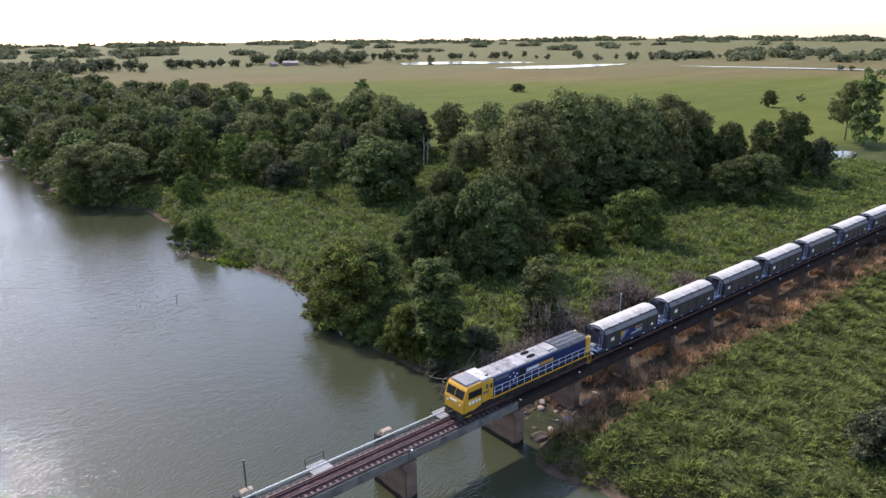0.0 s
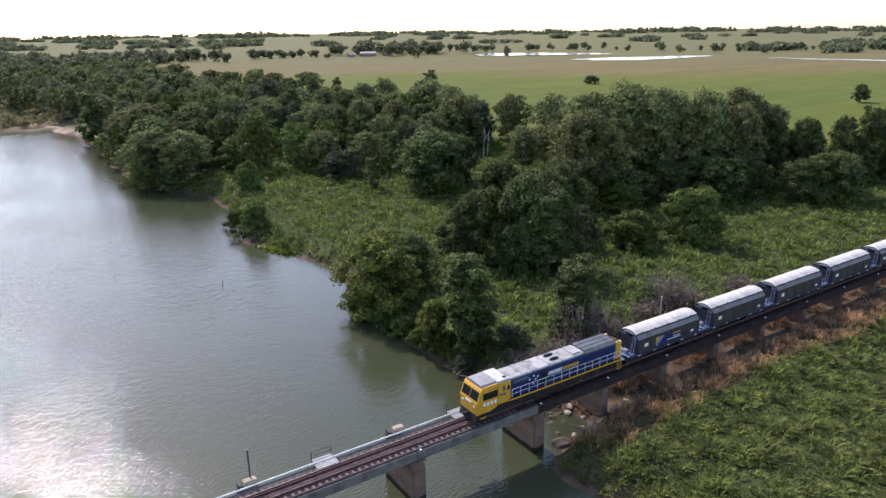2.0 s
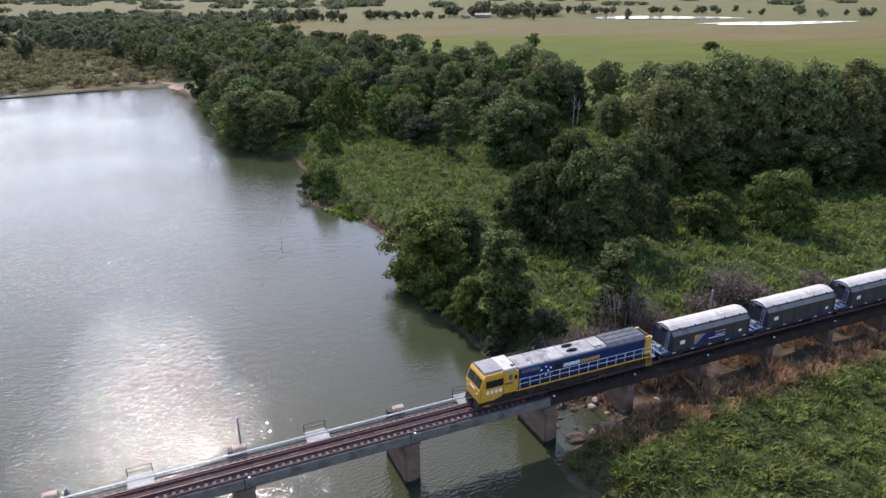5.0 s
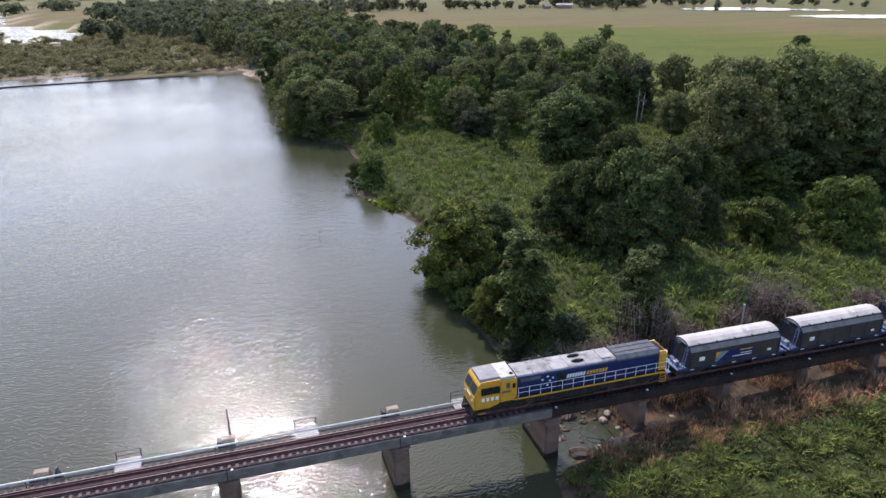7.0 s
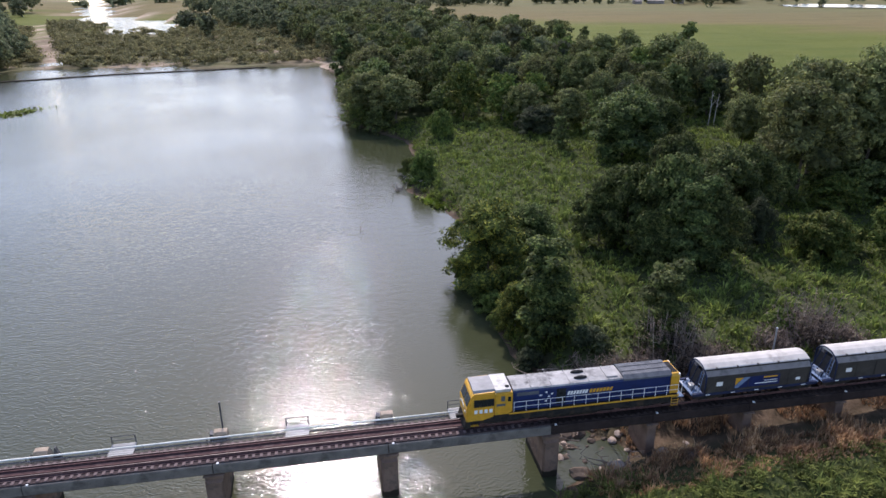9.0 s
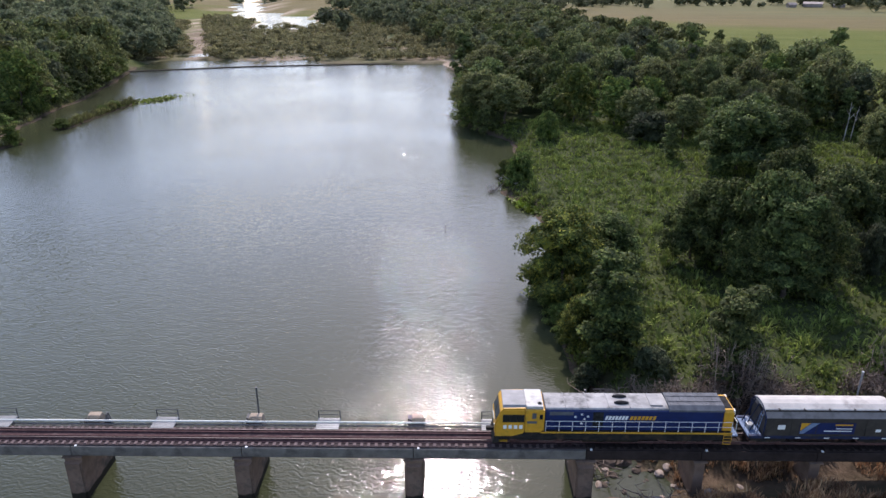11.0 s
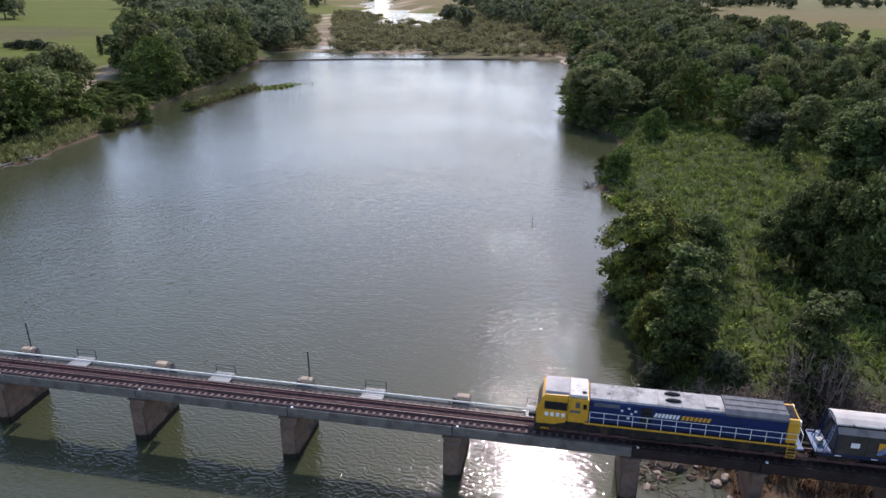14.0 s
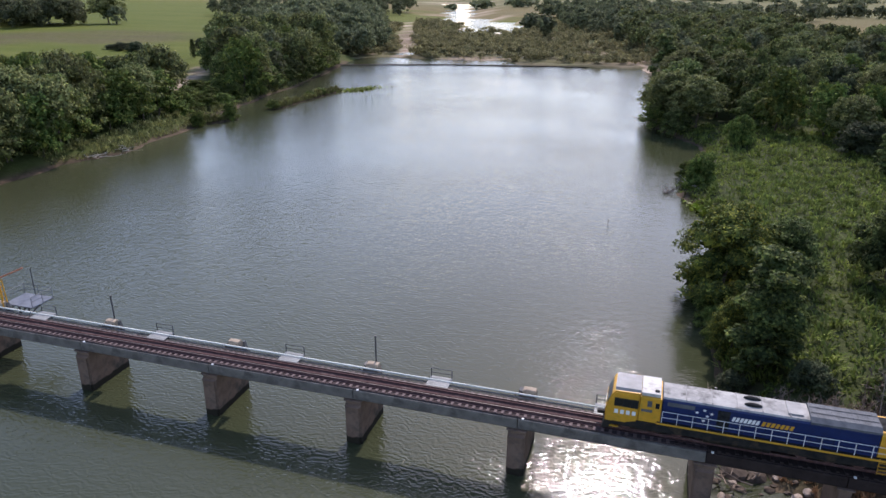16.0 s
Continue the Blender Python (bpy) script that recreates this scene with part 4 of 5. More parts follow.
def leaves_at(p, nrm, size, ratio=0.5, droop=0.3, r=rng):
    """Pointed leaves at points p facing roughly along nrm."""
    k = len(p)
    n = unit(nrm + r.normal(0, 0.5, (k, 3)))
    a = unit(np.cross(n, r.normal(0, 1, (k, 3))))
    b = np.cross(n, a)
    s = (size * r.uniform(0.6, 1.35, k))[:, None]
    tip = p + a * s + np.array([0, 0, -1.0]) * s * droop
    base = p - a * s
    l, q = base + b * s * ratio * 1.25 + n * s * 0.12, base - b * s * ratio * 1.25 + n * s * 0.12
    return np.stack([q, tip, l], 1).reshape(-1, 3)


def lumps(lobes, size, count, r=rng, core=0.72, inner=True):
    """Quads covering a set of lobes (centre, radii), most on the outer and upper sides."""
    out = []
    tot = sum(q[3] * q[4] for q in lobes)
    for lb in lobes:
        k = int(count * lb[3] * lb[4] / tot) + 4
        d = unit(r.normal(0, 1, (k, 3)))
        d[:, 2] = np.where((d[:, 2] < -0.15) & (r.random(k) < 0.75), -d[:, 2], d[:, 2])
        f = (r.uniform(0.84, 1.05, k) + 0.22 * (r.random(k) < 0.12) * r.random(k)) * (1 + 0.18 * np.sin(d[:, 0] * 5 + lb[0] * 3) * np.sin(d[:, 1] * 6 + lb[1]) + 0.1 * np.sin(d[:, 2] * 9 + lb[2]))
        rad = np.array([lb[3], lb[3], lb[4]])
        p = np.array(lb[:3]) + d * rad * f[:, None]
        out.append(leaves_at(p, d + np.array([0, 0, 0.35]), size, r=r))
        if inner:          # big shaded leaves inside, so that a lobe is not hollow
            kk = max(10, k // 9)
            d2 = unit(r.normal(0, 1, (kk, 3)))
            out.append(leaves_at(np.array(lb[:3]) + d2 * rad * 0.55, d2, min(lb[3], lb[4]) * 0.42, 0.8, 0.0, r=r))
    return np.concatenate(out)


def branching(bm, r, lobes, top, girth, lean=(0, 0)):
    """A tapered trunk with limbs reaching into the lobes."""
    z, p, g = 0.0, Vector((0, 0, -0.4)), girth
    hub = []
    for i in range(4):
        q = Vector((lean[0] * (i + 1) / 4 + r.normal(0, 0.12), lean[1] * (i + 1) / 4 + r.normal(0, 0.12), top * (i + 1) / 4))
        rod(bm, p, q, g, 7, g * 0.8)
        g *= 0.8
        p = q
        hub.append((q, g))
    for lb in lobes[:(4 if len(lobes) < 27 else 10)]:
        q, g2 = hub[int(r.integers(1, 4))]
        e = Vector(lb[:3])
        m = q.lerp(e, 0.5) + Vector((0, 0, -0.3))
        rod(bm, q, m, g2 * 0.6, 5, g2 * 0.42)
        rod(bm, m, e, g2 * 0.42, 5, g2 * 0.15)


def tree(name, label, shape, R, H, clear, leaf, leafsize, count, lobes_n, seed, bark=None, girth=0.25):
    r = np.random.default_rng(seed)
    lobes = []

    def envelope(u, a):
        """Radius and height of the crown's outline, u from its top to its foot."""
        wave = 1 + 0.16 * math.sin(2 * a + seed) + 0.12 * math.sin(3 * a + 2.3 * seed)
        if shape == "column":
            return R * 0.62 * (0.45 + 0.6 * u) * wave, clear + (H - clear) * (0.94 - 0.9 * u)
        if shape == "gum":
            return R * 0.80 * math.sin(min(1.0, 0.12 + u * 1.25) * math.pi * 0.5) * wave, clear + (H - clear) * (0.90 - 0.62 * u ** 1.5)
        if shape == "bush":
            return R * 0.74 * math.sqrt(min(1.0, u + 0.02)) * wave, H * (0.80 - 0.68 * u ** 1.3)
        return R * 0.78 * math.sin(min(1.0, 0.10 + u * 1.2) * math.pi * 0.5) * wave, clear + (H - clear) * (0.88 - 0.78 * u ** 1.4)

    for i in range(lobes_n // 4):             # the body of the crown
        u, a = (i + 0.5) / (lobes_n // 4), i * 2.4 + r.uniform(-0.4, 0.4)
        w, zz = envelope(u, a)
        s = R * (0.30 if shape == "column" else r.uniform(0.28, 0.36))
        lobes.append((w * 0.5 * math.cos(a), w * 0.5 * math.sin(a), zz - s * 0.5, s, s * 0.9))
    for i in range(lobes_n):                  # billows standing out from it
        u, a = (i + r.uniform(0.1, 0.9)) / lobes_n, i * 2.39996 + r.uniform(-0.3, 0.3)
        w, zz = envelope(u, a)
        s = R * r.uniform(0.11, 0.27) * (1.25 if shape == "column" else 1.0)
        k = r.uniform(0.86, 1.14)
        lobes.append((w * k * math.cos(a), w * k * math.sin(a), zz + r.uniform(-0.4, 0.5) * s, s, s * r.uniform(0.6, 0.85)))
    th = empty(name, label, "bush" if shape == "bush" else "tree")
    bm = B()
    branching(bm, r, lobes[::3], clear + (H - clear) * 0.45, girth)
    part("trunk", bm, bark or M_BARK, th)
    me = mesh_of("crown", lumps(lobes, leafsize, count, r), 3, leaf)
    cr = new("crown", me)
    cr.parent = th
    return th


FAR = (0, -900, -60)
PROTO = {
    "dark": [tree("broadleaf_tree", "dense dark green riverside tree with a rounded crown", "dome", 6.0, 11, 1.2, M_LEAF_DEEP, 0.19, 11000, 44, 21, girth=0.3),
             tree("broadleaf_tree", "dense dark green riverside tree with a lumpy crown", "dome", 6.0, 12, 1.4, M_LEAF_DEEP, 0.19, 11000, 50, 22, girth=0.3)],
    "gum": [tree("gum_tree", "tall olive green gum tree with billowing crown", "gum", 6.5, 17, 1.6, M_LEAF_GUM, 0.22, 9000, 60, 31, M_BARK, 0.32),
            tree("gum_tree", "tall olive green gum tree with open limbs", "gum", 6.5, 16, 1.6, M_LEAF_GUM, 0.22, 9000, 54, 32, M_BARK, 0.32)],
    "vine": [tree("vine_covered_tree", "slender tree smothered in green vines", "column", 3.0, 11, 0.3, M_LEAF_VINE, 0.15, 12000, 36, 43),
             tree("vine_covered_tree", "narrow dark tree hung with creepers", "column", 3.0, 11, 0.3, M_LEAF_DEEP, 0.15, 10000, 30, 44)],
    "column": [tree("vine_covered_tree", "slender tree smothered in green vines", "column", 3.0, 11, 0.6, M_LEAF_DARK, 0.22, 4000, 26, 41),
               tree("vine_covered_tree", "narrow dark tree hung with creepers", "column", 3.0, 10, 0.4, M_LEAF_DARK, 0.22, 4000, 24, 42)],
    "bush": [tree("green_bush", "rounded bright green bush in the long grass", "bush", 4.0, 6.0, 0.2, M_LEAF_BRIGHT, 0.15, 8000, 26, 51, girth=0.12),
             tree("green_bush", "spreading mid green bush in the long grass", "bush", 4.0, 5.0, 0.2, M_LEAF_BRIGHT, 0.15, 8000, 30, 52, girth=0.12)],
    "grey": [tree("grey_shrub", "grey-green wispy shrub at the forest edge", "bush", 4.0, 6.0, 0.2, M_LEAF_GREY, 0.17, 4800, 30, 61, girth=0.1)],
    "yellow": [tree("yellowing_tree", "riverside tree with yellow-green tips overhanging the water", "dome", 5.5, 11, -0.8, M_LEAF_YELLOW, 0.15, 14000, 46, 71, girth=0.25)],
    "mid": [tree("forest_tree", "dark green tree in the dense riverside forest", "dome", 6.0, 12, 1.0, M_LEAF_DARK, 0.37, 2050, 34, 83),
            tree("forest_tree", "olive green gum in the dense riverside forest", "gum", 6.5, 14, 2.0, M_LEAF_GUM, 0.37, 2100, 38, 84),
            tree("forest_tree", "leafy green tree in the dense riverside forest", "dome", 6.0, 12, 1.0, M_LEAF_BRIGHT, 0.37, 2050, 34, 85)],
    "far": [tree("distant_tree", "tree in the distant river belt with haze-paled leaves", "dome", 6.0, 12, 1.0, M_LEAF_HAZED, 0.6, 850, 24, 81),
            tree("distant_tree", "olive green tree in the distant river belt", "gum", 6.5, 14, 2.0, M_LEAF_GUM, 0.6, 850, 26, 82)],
}
USED = set()
SIZE = {"dark": (6, 11.5), "gum": (6.5, 16.5), "column": (3, 10.5), "bush": (4, 5.5), "grey": (4, 6), "yellow": (5.5, 11), "far": (6.2, 13), "mid": (6.2, 12.8), "vine": (3, 11)}
prnd = random.Random(77)


def plant(kind, x, y, R, H, label="", turn=None, which=None):
    """Sets a tree of this crown radius and height on the ground; the first of a kind is the original, the rest copies."""
    opts = PROTO[kind]
    i = prnd.randrange(len(opts)) if which is None else which
    r0, h0 = SIZE[kind]
    m = pose(x, y, max(height(x, y), -0.3) - 0.1, 0, 0, prnd.uniform(0, 360) if turn is None else turn)
    sx = prnd.uniform(0.86, 1.16)
    sc = (R / r0 * sx, R / r0 / sx, H / h0)
    o = opts[i]
    if (kind, i) in USED:
        base_scale = o.scale.copy()
        o.scale = (1, 1, 1)
        ob = copy_thing(o, m)
        ob.scale = sc
        o.scale = base_scale
    else:
        USED.add((kind, i))
        ob = o
        ob.matrix_world = m
        ob.scale = sc
    if label:
        tagged(ob, label)
    return ob


# single trees that stand out
plant("yellow", 15.6, 33, 5.9, 11.4)
plant("dark", 22, 36, 4.0, 7.5)
plant("vine", 17.8, 17.0, 4.2, 10.8, "tall leafy tree wrapped in vines on the river bank", which=0)
plant("yellow", 15.6, 20.5, 2.6, 6.0)
plant("vine", 26, 8.8, 3.6, 10.6, "narrow vine-covered tree with dead creepers at its foot", which=1)
for x, y, R, H in ((35, 36.5, 5.0, 12.0), (38.5, 32, 5.5, 14.2), (41.5, 29, 4.6, 11), (32.5, 39.5, 4.0, 8.5), (42, 36, 4.6, 11.5), (36, 30.5, 3.6, 7.5), (52, 44, 6, 11.5), (49, 51, 5, 12), (58, 46, 5, 11)):
    plant("dark", x, y, R, H, "very dark dense tree covered with glossy leaves")
plant("vine", 39, 28, 3.8, 12.0, "dark tree hung with thick creepers", which=1)
plant("bush", 58, 29.5, 5.2, 7.2)
plant("bush", 67.5, 26, 5.4, 9.4, "large rounded bright green bush", which=0)
plant("grey", 51, 33, 2.8, 8.0)
plant("dark", 53, 80, 8.4, 13.2)
plant("dark", 61, 84, 6, 11.5)
plant("column", 43.5, 88, 2.4, 7.5)
plant("grey", 43, 103, 5.5, 6.8)
plant("bush", 22.5, 105, 3.4, 7.0, "rounded dark green bush standing alone by the inlet")
plant("bush", 14.6, 78, 3.3, 6.0)
plant("bush", 12.8, 83, 2.4, 4.0)
plant("column", 6.5, 206, 5.5, 17.5, "tall dark column-shaped tree above the weir")
plant("column", 14, 206, 2.4, 9)
plant("column", 131.5, 204, 4.6, 14.0, "lone dark oval tree at the edge of the pasture")
plant("column", 125, 203, 2.8, 8.0)
plant("column", 86, 275, 3.5, 14.0)
for x, y, R, H in ((9, 130, 6.5, 12.5), (15, 124, 6, 11), (12, 142, 7, 14), (20, 136, 6.5, 13), (22, 148, 7, 14), (13, 156, 7, 14), (11, 170, 6, 12), (27, 127, 5, 9)):
    plant("gum" if (x + y) % 2 else "mid", x, y, R, H, which=0)
# the tall gums beside the line
for x, y, R, H in ((70, 52, 7, 18.5), (77, 59, 7.5, 20.5), (85, 56, 7.5, 21), (92, 52, 7, 20), (99, 49, 6.5, 19.5), (105, 45, 6, 18), (87, 70, 6.5, 19), (93, 65, 7.5, 20), (100, 61, 6.5, 19.5), (108, 55, 6, 18), (113, 50, 6.5, 19), (118, 47, 5.5, 17), (80, 62, 6, 18), (97, 73, 6, 18)):
    plant("gum", x, y, R, H, "tall billowing gum tree in the stand beside the railway")
for x, y, R, H in ((72, 45, 4, 6), (79, 48, 4.5, 7), (87, 47, 4, 6), (66, 50, 4, 7), (96, 45, 4, 7), (76, 53, 4, 6), (84, 62, 4, 5), (105, 40, 4, 7), (90, 78, 5, 8), (93, 73, 5, 8), (101, 68, 5, 9), (107, 62, 5, 9), (88, 60, 5, 8), (96, 56, 5, 8)):
    plant("mid", x, y, R, H)
for x, y, R, H in ((92, 41, 6.5, 9.5), (99, 39, 5.5, 9), (84, 45, 5, 8), (109, 27, 6.5, 10.5), (115, 28.5, 5.5, 9.5), (104, 30, 4.5, 8), (122, 40, 5, 13), (131, 37, 4.5, 13), (117, 44, 5, 13), (137, 33, 4.5, 14.5), (126, 43, 4.5, 12)):
    plant("dark", x, y, R, H)
plant("grey", 142, 29, 4.6, 10.5, "grey-green rounded tree at the end of the stand")
plant("grey", 139, 35, 4.0, 12.5, "grey-green rounded tree at the end of the stand")
plant("column", 133, 33, 3.6, 15.5)
plant("column", 192, 38, 5.5, 21, "tall vine-hung tree by a small pool")
plant("gum", 198, 45, 5.0, 18, which=1)
plant("dark", 268, 103, 4, 6.5, "small round tree alone in the pasture")
plant("dark", 253, 235, 4, 5.0, "small flat-topped tree alone in the pasture")


def inside(x, y, poly):
    hit, j = False, len(poly) - 1
    for i in range(len(poly)):
        (xi, yi), (xj, yj) = poly[i], poly[j]
        if (yi > y) != (yj > y) and x < (xj - xi) * (y - yi) / (yj - yi) + xi:
            hit = not hit
        j = i
    return hit


def forest(poly, gap, kinds, hmin, hmax, seed, keep=()):
    r = random.Random(seed)
    xs, ys = [p[0] for p in poly], [p[1] for p in poly]
    placed, tries = [], 0
    while tries < 4000:
        tries += 1
        x, y = r.uniform(min(xs), max(xs)), r.uniform(min(ys), max(ys))
        if not inside(x, y, poly) or any((x - a) ** 2 + (y - c) ** 2 < gap * gap for a, c in placed):
            continue
        if any((x - a) ** 2 + (y - c) ** 2 < q * q for a, c, q in keep):
            continue
        placed.append((x, y))
        H = r.uniform(hmin, hmax)
        k = r.choice(kinds)
        R = H * r.uniform(0.36, 0.48) if k != "column" else H * 0.26
        plant(k, x, y, R, H)


meadow = ((78, 97, 14), (88, 97, 11), (72, 87, 9), (66, 78, 8), (53, 80, 6))
forest([(30, 118), (46, 110), (58, 96), (66, 90), (72, 80), (100, 78), (104, 100), (100, 150), (93, 190), (60, 190), (24, 175), (22, 155)], 6.6, ["mid", "mid", "mid", "gum", "column", "grey"], 8, 14.5, 3, meadow)
forest([(8, 160), (24, 176), (92, 190), (96, 215), (80, 265), (20, 262), (8, 240), (7, 215), (16, 205), (10, 180)], 8.0, ["far", "mid", "mid", "far", "column"], 8, 14, 4, ((6.5, 206, 8), (14, 206, 5), (22, 208, 9)))
forest([(6, 262), (78, 268), (62, 330), (52, 420), (10, 440), (-5, 480), (-20, 420), (-14, 330)], 7.6, ["far"], 9, 14, 5)
forest([(-104, 30), (-101, 52), (-101, 64), (-105, 76), (-106, 92), (-112, 110), (-125, 116), (-150, 112), (-165, 70), (-150, 25)], 6.4, ["mid"], 10, 14.5, 6)
forest([(-108, 140), (-110, 160), (-111, 180), (-116, 205), (-126, 224), (-140, 238), (-158, 250), (-172, 244), (-160, 214), (-146, 188), (-136, 165), (-121, 146)], 6.6, ["mid", "mid", "far"], 10, 17, 7, ((-128, 129, 6), (-135, 147, 5), (-142, 161, 5), (-149, 177, 5)))


def grove(label, poly, gap, hmin, hmax, seed):
    """A far wood whose trees run together, as one object, in haze-paled leaves."""
    r, nr = random.Random(seed), np.random.default_rng(seed)
    xs, ys = [p[0] for p in poly], [p[1] for p in poly]
    crowns = []
    for o in PROTO["far"]:
        me = o.children[1].data if o.children[1].name.startswith("crown") else o.children[0].data
        co = np.empty(len(me.vertices) * 3, np.float32)
        me.vertices.foreach_get("co", co)
        crowns.append(co.reshape(-1, 3))
    placed, out = [], []
    for _ in range(4000):
        x, y = r.uniform(min(xs), max(xs)), r.uniform(min(ys), max(ys))
        if not inside(x, y, poly) or any((x - a) ** 2 + (y - c) ** 2 < gap * gap for a, c in placed):
            continue
        placed.append((x, y))
        h_ = r.uniform(hmin, hmax)
        q, a = h_ * r.uniform(0.38, 0.5) / 6.2, r.uniform(0, 6.28)
        co = crowns[r.randrange(2)]
        rot = np.array([[math.cos(a), -math.sin(a), 0], [math.sin(a), math.cos(a), 0], [0, 0, 1]])
        out.append((co * np.array([q, q, h_ / 13])) @ rot.T + np.array([x, y, height(x, y) - 0.6]))
    me = mesh_of("far_grove", np.concatenate(out), 3, M_LEAF_HAZED)
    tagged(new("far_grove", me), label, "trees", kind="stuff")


grove("dense dark trees along the upstream river channel", [(-20, 345), (-40, 400), (-58, 452), (-76, 540), (-112, 625), (-60, 700), (70, 600), (60, 430), (20, 420)], 10.5, 9, 15, 12)
grove("dense dark trees beside the sandy upstream path", [(-122, 258), (-130, 300), (-150, 350), (-188, 440), (-215, 500), (-265, 480), (-240, 380), (-205, 290), (-170, 250), (-140, 248)], 8.5, 11, 17, 8)
grove("scattered dark trees behind the far paddock", [(-300, 420), (-270, 450), (-240, 520), (-215, 520), (-230, 640), (-300, 680), (-380, 520)], 14, 9, 15, 9)
grove("dark grove at the corner of the paddock", [(-470, 300), (-378, 322), (-366, 345), (-380, 372), (-470, 385)], 8, 13, 19, 10)
plant("gum", -364, 378, 13, 20, "big solitary spreading tree in the green paddock", which=0)
plant("far", -352, 372, 7, 13)
# bushes in the paddock and on the bank of the far shore
for x, y, q, h_ in ((-219, 219, 4.5, 4.0), (-211, 218, 4.5, 4.6), (-204, 217, 4.0, 3.8), (-151, 165, 3.4, 5.4), (-192, 240, 6.0, 5.0), (-226, 221, 4.0, 2.6)):
    plant("grey", x, y, q, h_, "rough grey-green bush standing in the paddock")
plant("column", -172, 204, 1.6, 8.0)
for x, y, q, h_ in ((-105, 104, 3.4, 3.6), (-109, 110, 4.2, 4.6), (-106, 116, 3.6, 3.8), (-112, 118, 4.4, 4.6), (-106, 124, 3.6, 3.4), (-111, 127, 4.2, 4.4), (-117, 124, 4.0, 4.2), (-108, 133, 3.6, 3.8), (-115, 134, 4.0, 4.4), (-121, 134, 4.0, 3.6), (-116, 112, 4.0, 4.4)):
    plant("bush", x, y, q, h_, "leafy low bush covering the far bank")
for x, y, q, h_ in ((-93.8, 108.5, 2.2, 4.2), (-96.5, 99, 2.2, 3.6), (-97.2, 104, 1.6, 2.0), (-92, 126, 2.6, 2.4), (-91.5, 146, 2.0, 2.0), (-91, 152, 2.2, 1.8), (-110, 158, 3.5, 5.5)):
    plant("bush", x, y, q, h_, "small bush on the reedy edge of the far shore")


for k in range(15):
    y = 142 + 6.0 * k
    plant("mid" if k % 3 else "bush", float(np.interp(y, LEFT_Y, LEFT_X)) - 2.6 - 1.6 * prnd.random(), y, 4.0 + prnd.random(), 5.0 + 4.5 * prnd.random())


# trees at the water's edge of the far bank, and low growth under the near ones
for k in range(12):
    y = 36 + 5.8 * k
    plant("mid", float(np.interp(y, LEFT_Y, LEFT_X)) - (3.5 if y < 62 else 10.5) - 2.0 * prnd.random(), y, 4.6 + prnd.random(), 9.0 + 4 * prnd.random())
for x, y, R, H in ((14.2, 30, 2.4, 3.2), (13.6, 35, 2.2, 3.0), (15.5, 39, 2.6, 3.6), (14.6, 26, 2.0, 2.6), (14.9, 22, 2.0, 2.8), (18.5, 42, 2.5, 3.2), (20, 24, 2.4, 2.4), (12.8, 79, 1.8, 2.6)):
    plant("bush", x, y, R, H, "low leafy bush at the water's edge")
for x, y in ((6.5, 128), (5.8, 135), (6.2, 146), (6.0, 158), (11, 122), (7, 170), (6, 182)):
    plant("mid", x, y, 3.8, 6.5)


# far belts of trees, too many and too small to count, haze in their leaf colour
def belt(name, label, spots, seed, leaf=M_LEAF_DARK, fine=False):
    r = np.random.default_rng(seed)
    out = []
    for x, y, R, H in spots:
        z = height(x, y)
        lob = [(x + r.normal(0, R * 0.35), y + r.normal(0, R * 0.35), z + H * r.uniform(0.35, 0.75), R * r.uniform(0.4, 0.6), H * r.uniform(0.2, 0.32)) for _ in range(5)]
        lob.append((x, y, z + H * 0.3, R * 0.5, H * 0.3))
        out.append(lumps(lob, R * (0.14 if fine else 0.24), 150 if fine else 95 if R > 3.1 else 40, r, inner=not fine))
    me = mesh_of(name, np.concatenate(out), 3, leaf)
    tagged(new(name, me), label, "trees", kind="stuff")


br = random.Random(15)
rows_ = []
for (xa, ya), (xb, yb), n, depth, h in (((75, 690), (165, 655), 40, 30, 11), ((185, 660), (285, 632), 16, 10, 9), ((300, 655), (420, 640), 44, 34, 12), ((-60, 520), (75, 560), 60, 60, 13),
                                      ((430, 640), (560, 560), 26, 40, 8), ((560, 560), (760, 330), 40, 60, 8), ((540, 150), (610, 40), 18, 30, 7), ((280, 130), (330, 60), 5, 20, 4)):
    for _ in range(n):
        u = br.random()
        h_ = h * br.uniform(0.6, 1.15)
        rows_.append((xa + (xb - xa) * u + br.gauss(0, depth * 0.4), ya + (yb - ya) * u + br.gauss(0, depth), h_ * 0.55, h_))
belt("tree_belt", "belts of trees between distant pastures, haze painted into their leaves", rows_, 91, M_LEAF_HAZED)
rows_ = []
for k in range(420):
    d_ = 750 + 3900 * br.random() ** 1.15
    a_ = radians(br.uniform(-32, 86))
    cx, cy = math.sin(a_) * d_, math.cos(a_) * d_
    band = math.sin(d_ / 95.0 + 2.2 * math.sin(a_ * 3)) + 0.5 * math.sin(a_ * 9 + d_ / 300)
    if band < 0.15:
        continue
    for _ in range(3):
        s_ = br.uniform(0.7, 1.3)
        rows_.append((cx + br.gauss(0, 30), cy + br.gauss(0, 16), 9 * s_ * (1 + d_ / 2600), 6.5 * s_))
belt("far_woods", "far woodland across the plain, haze painted into its leaves", rows_, 92, M_LEAF_HAZED)

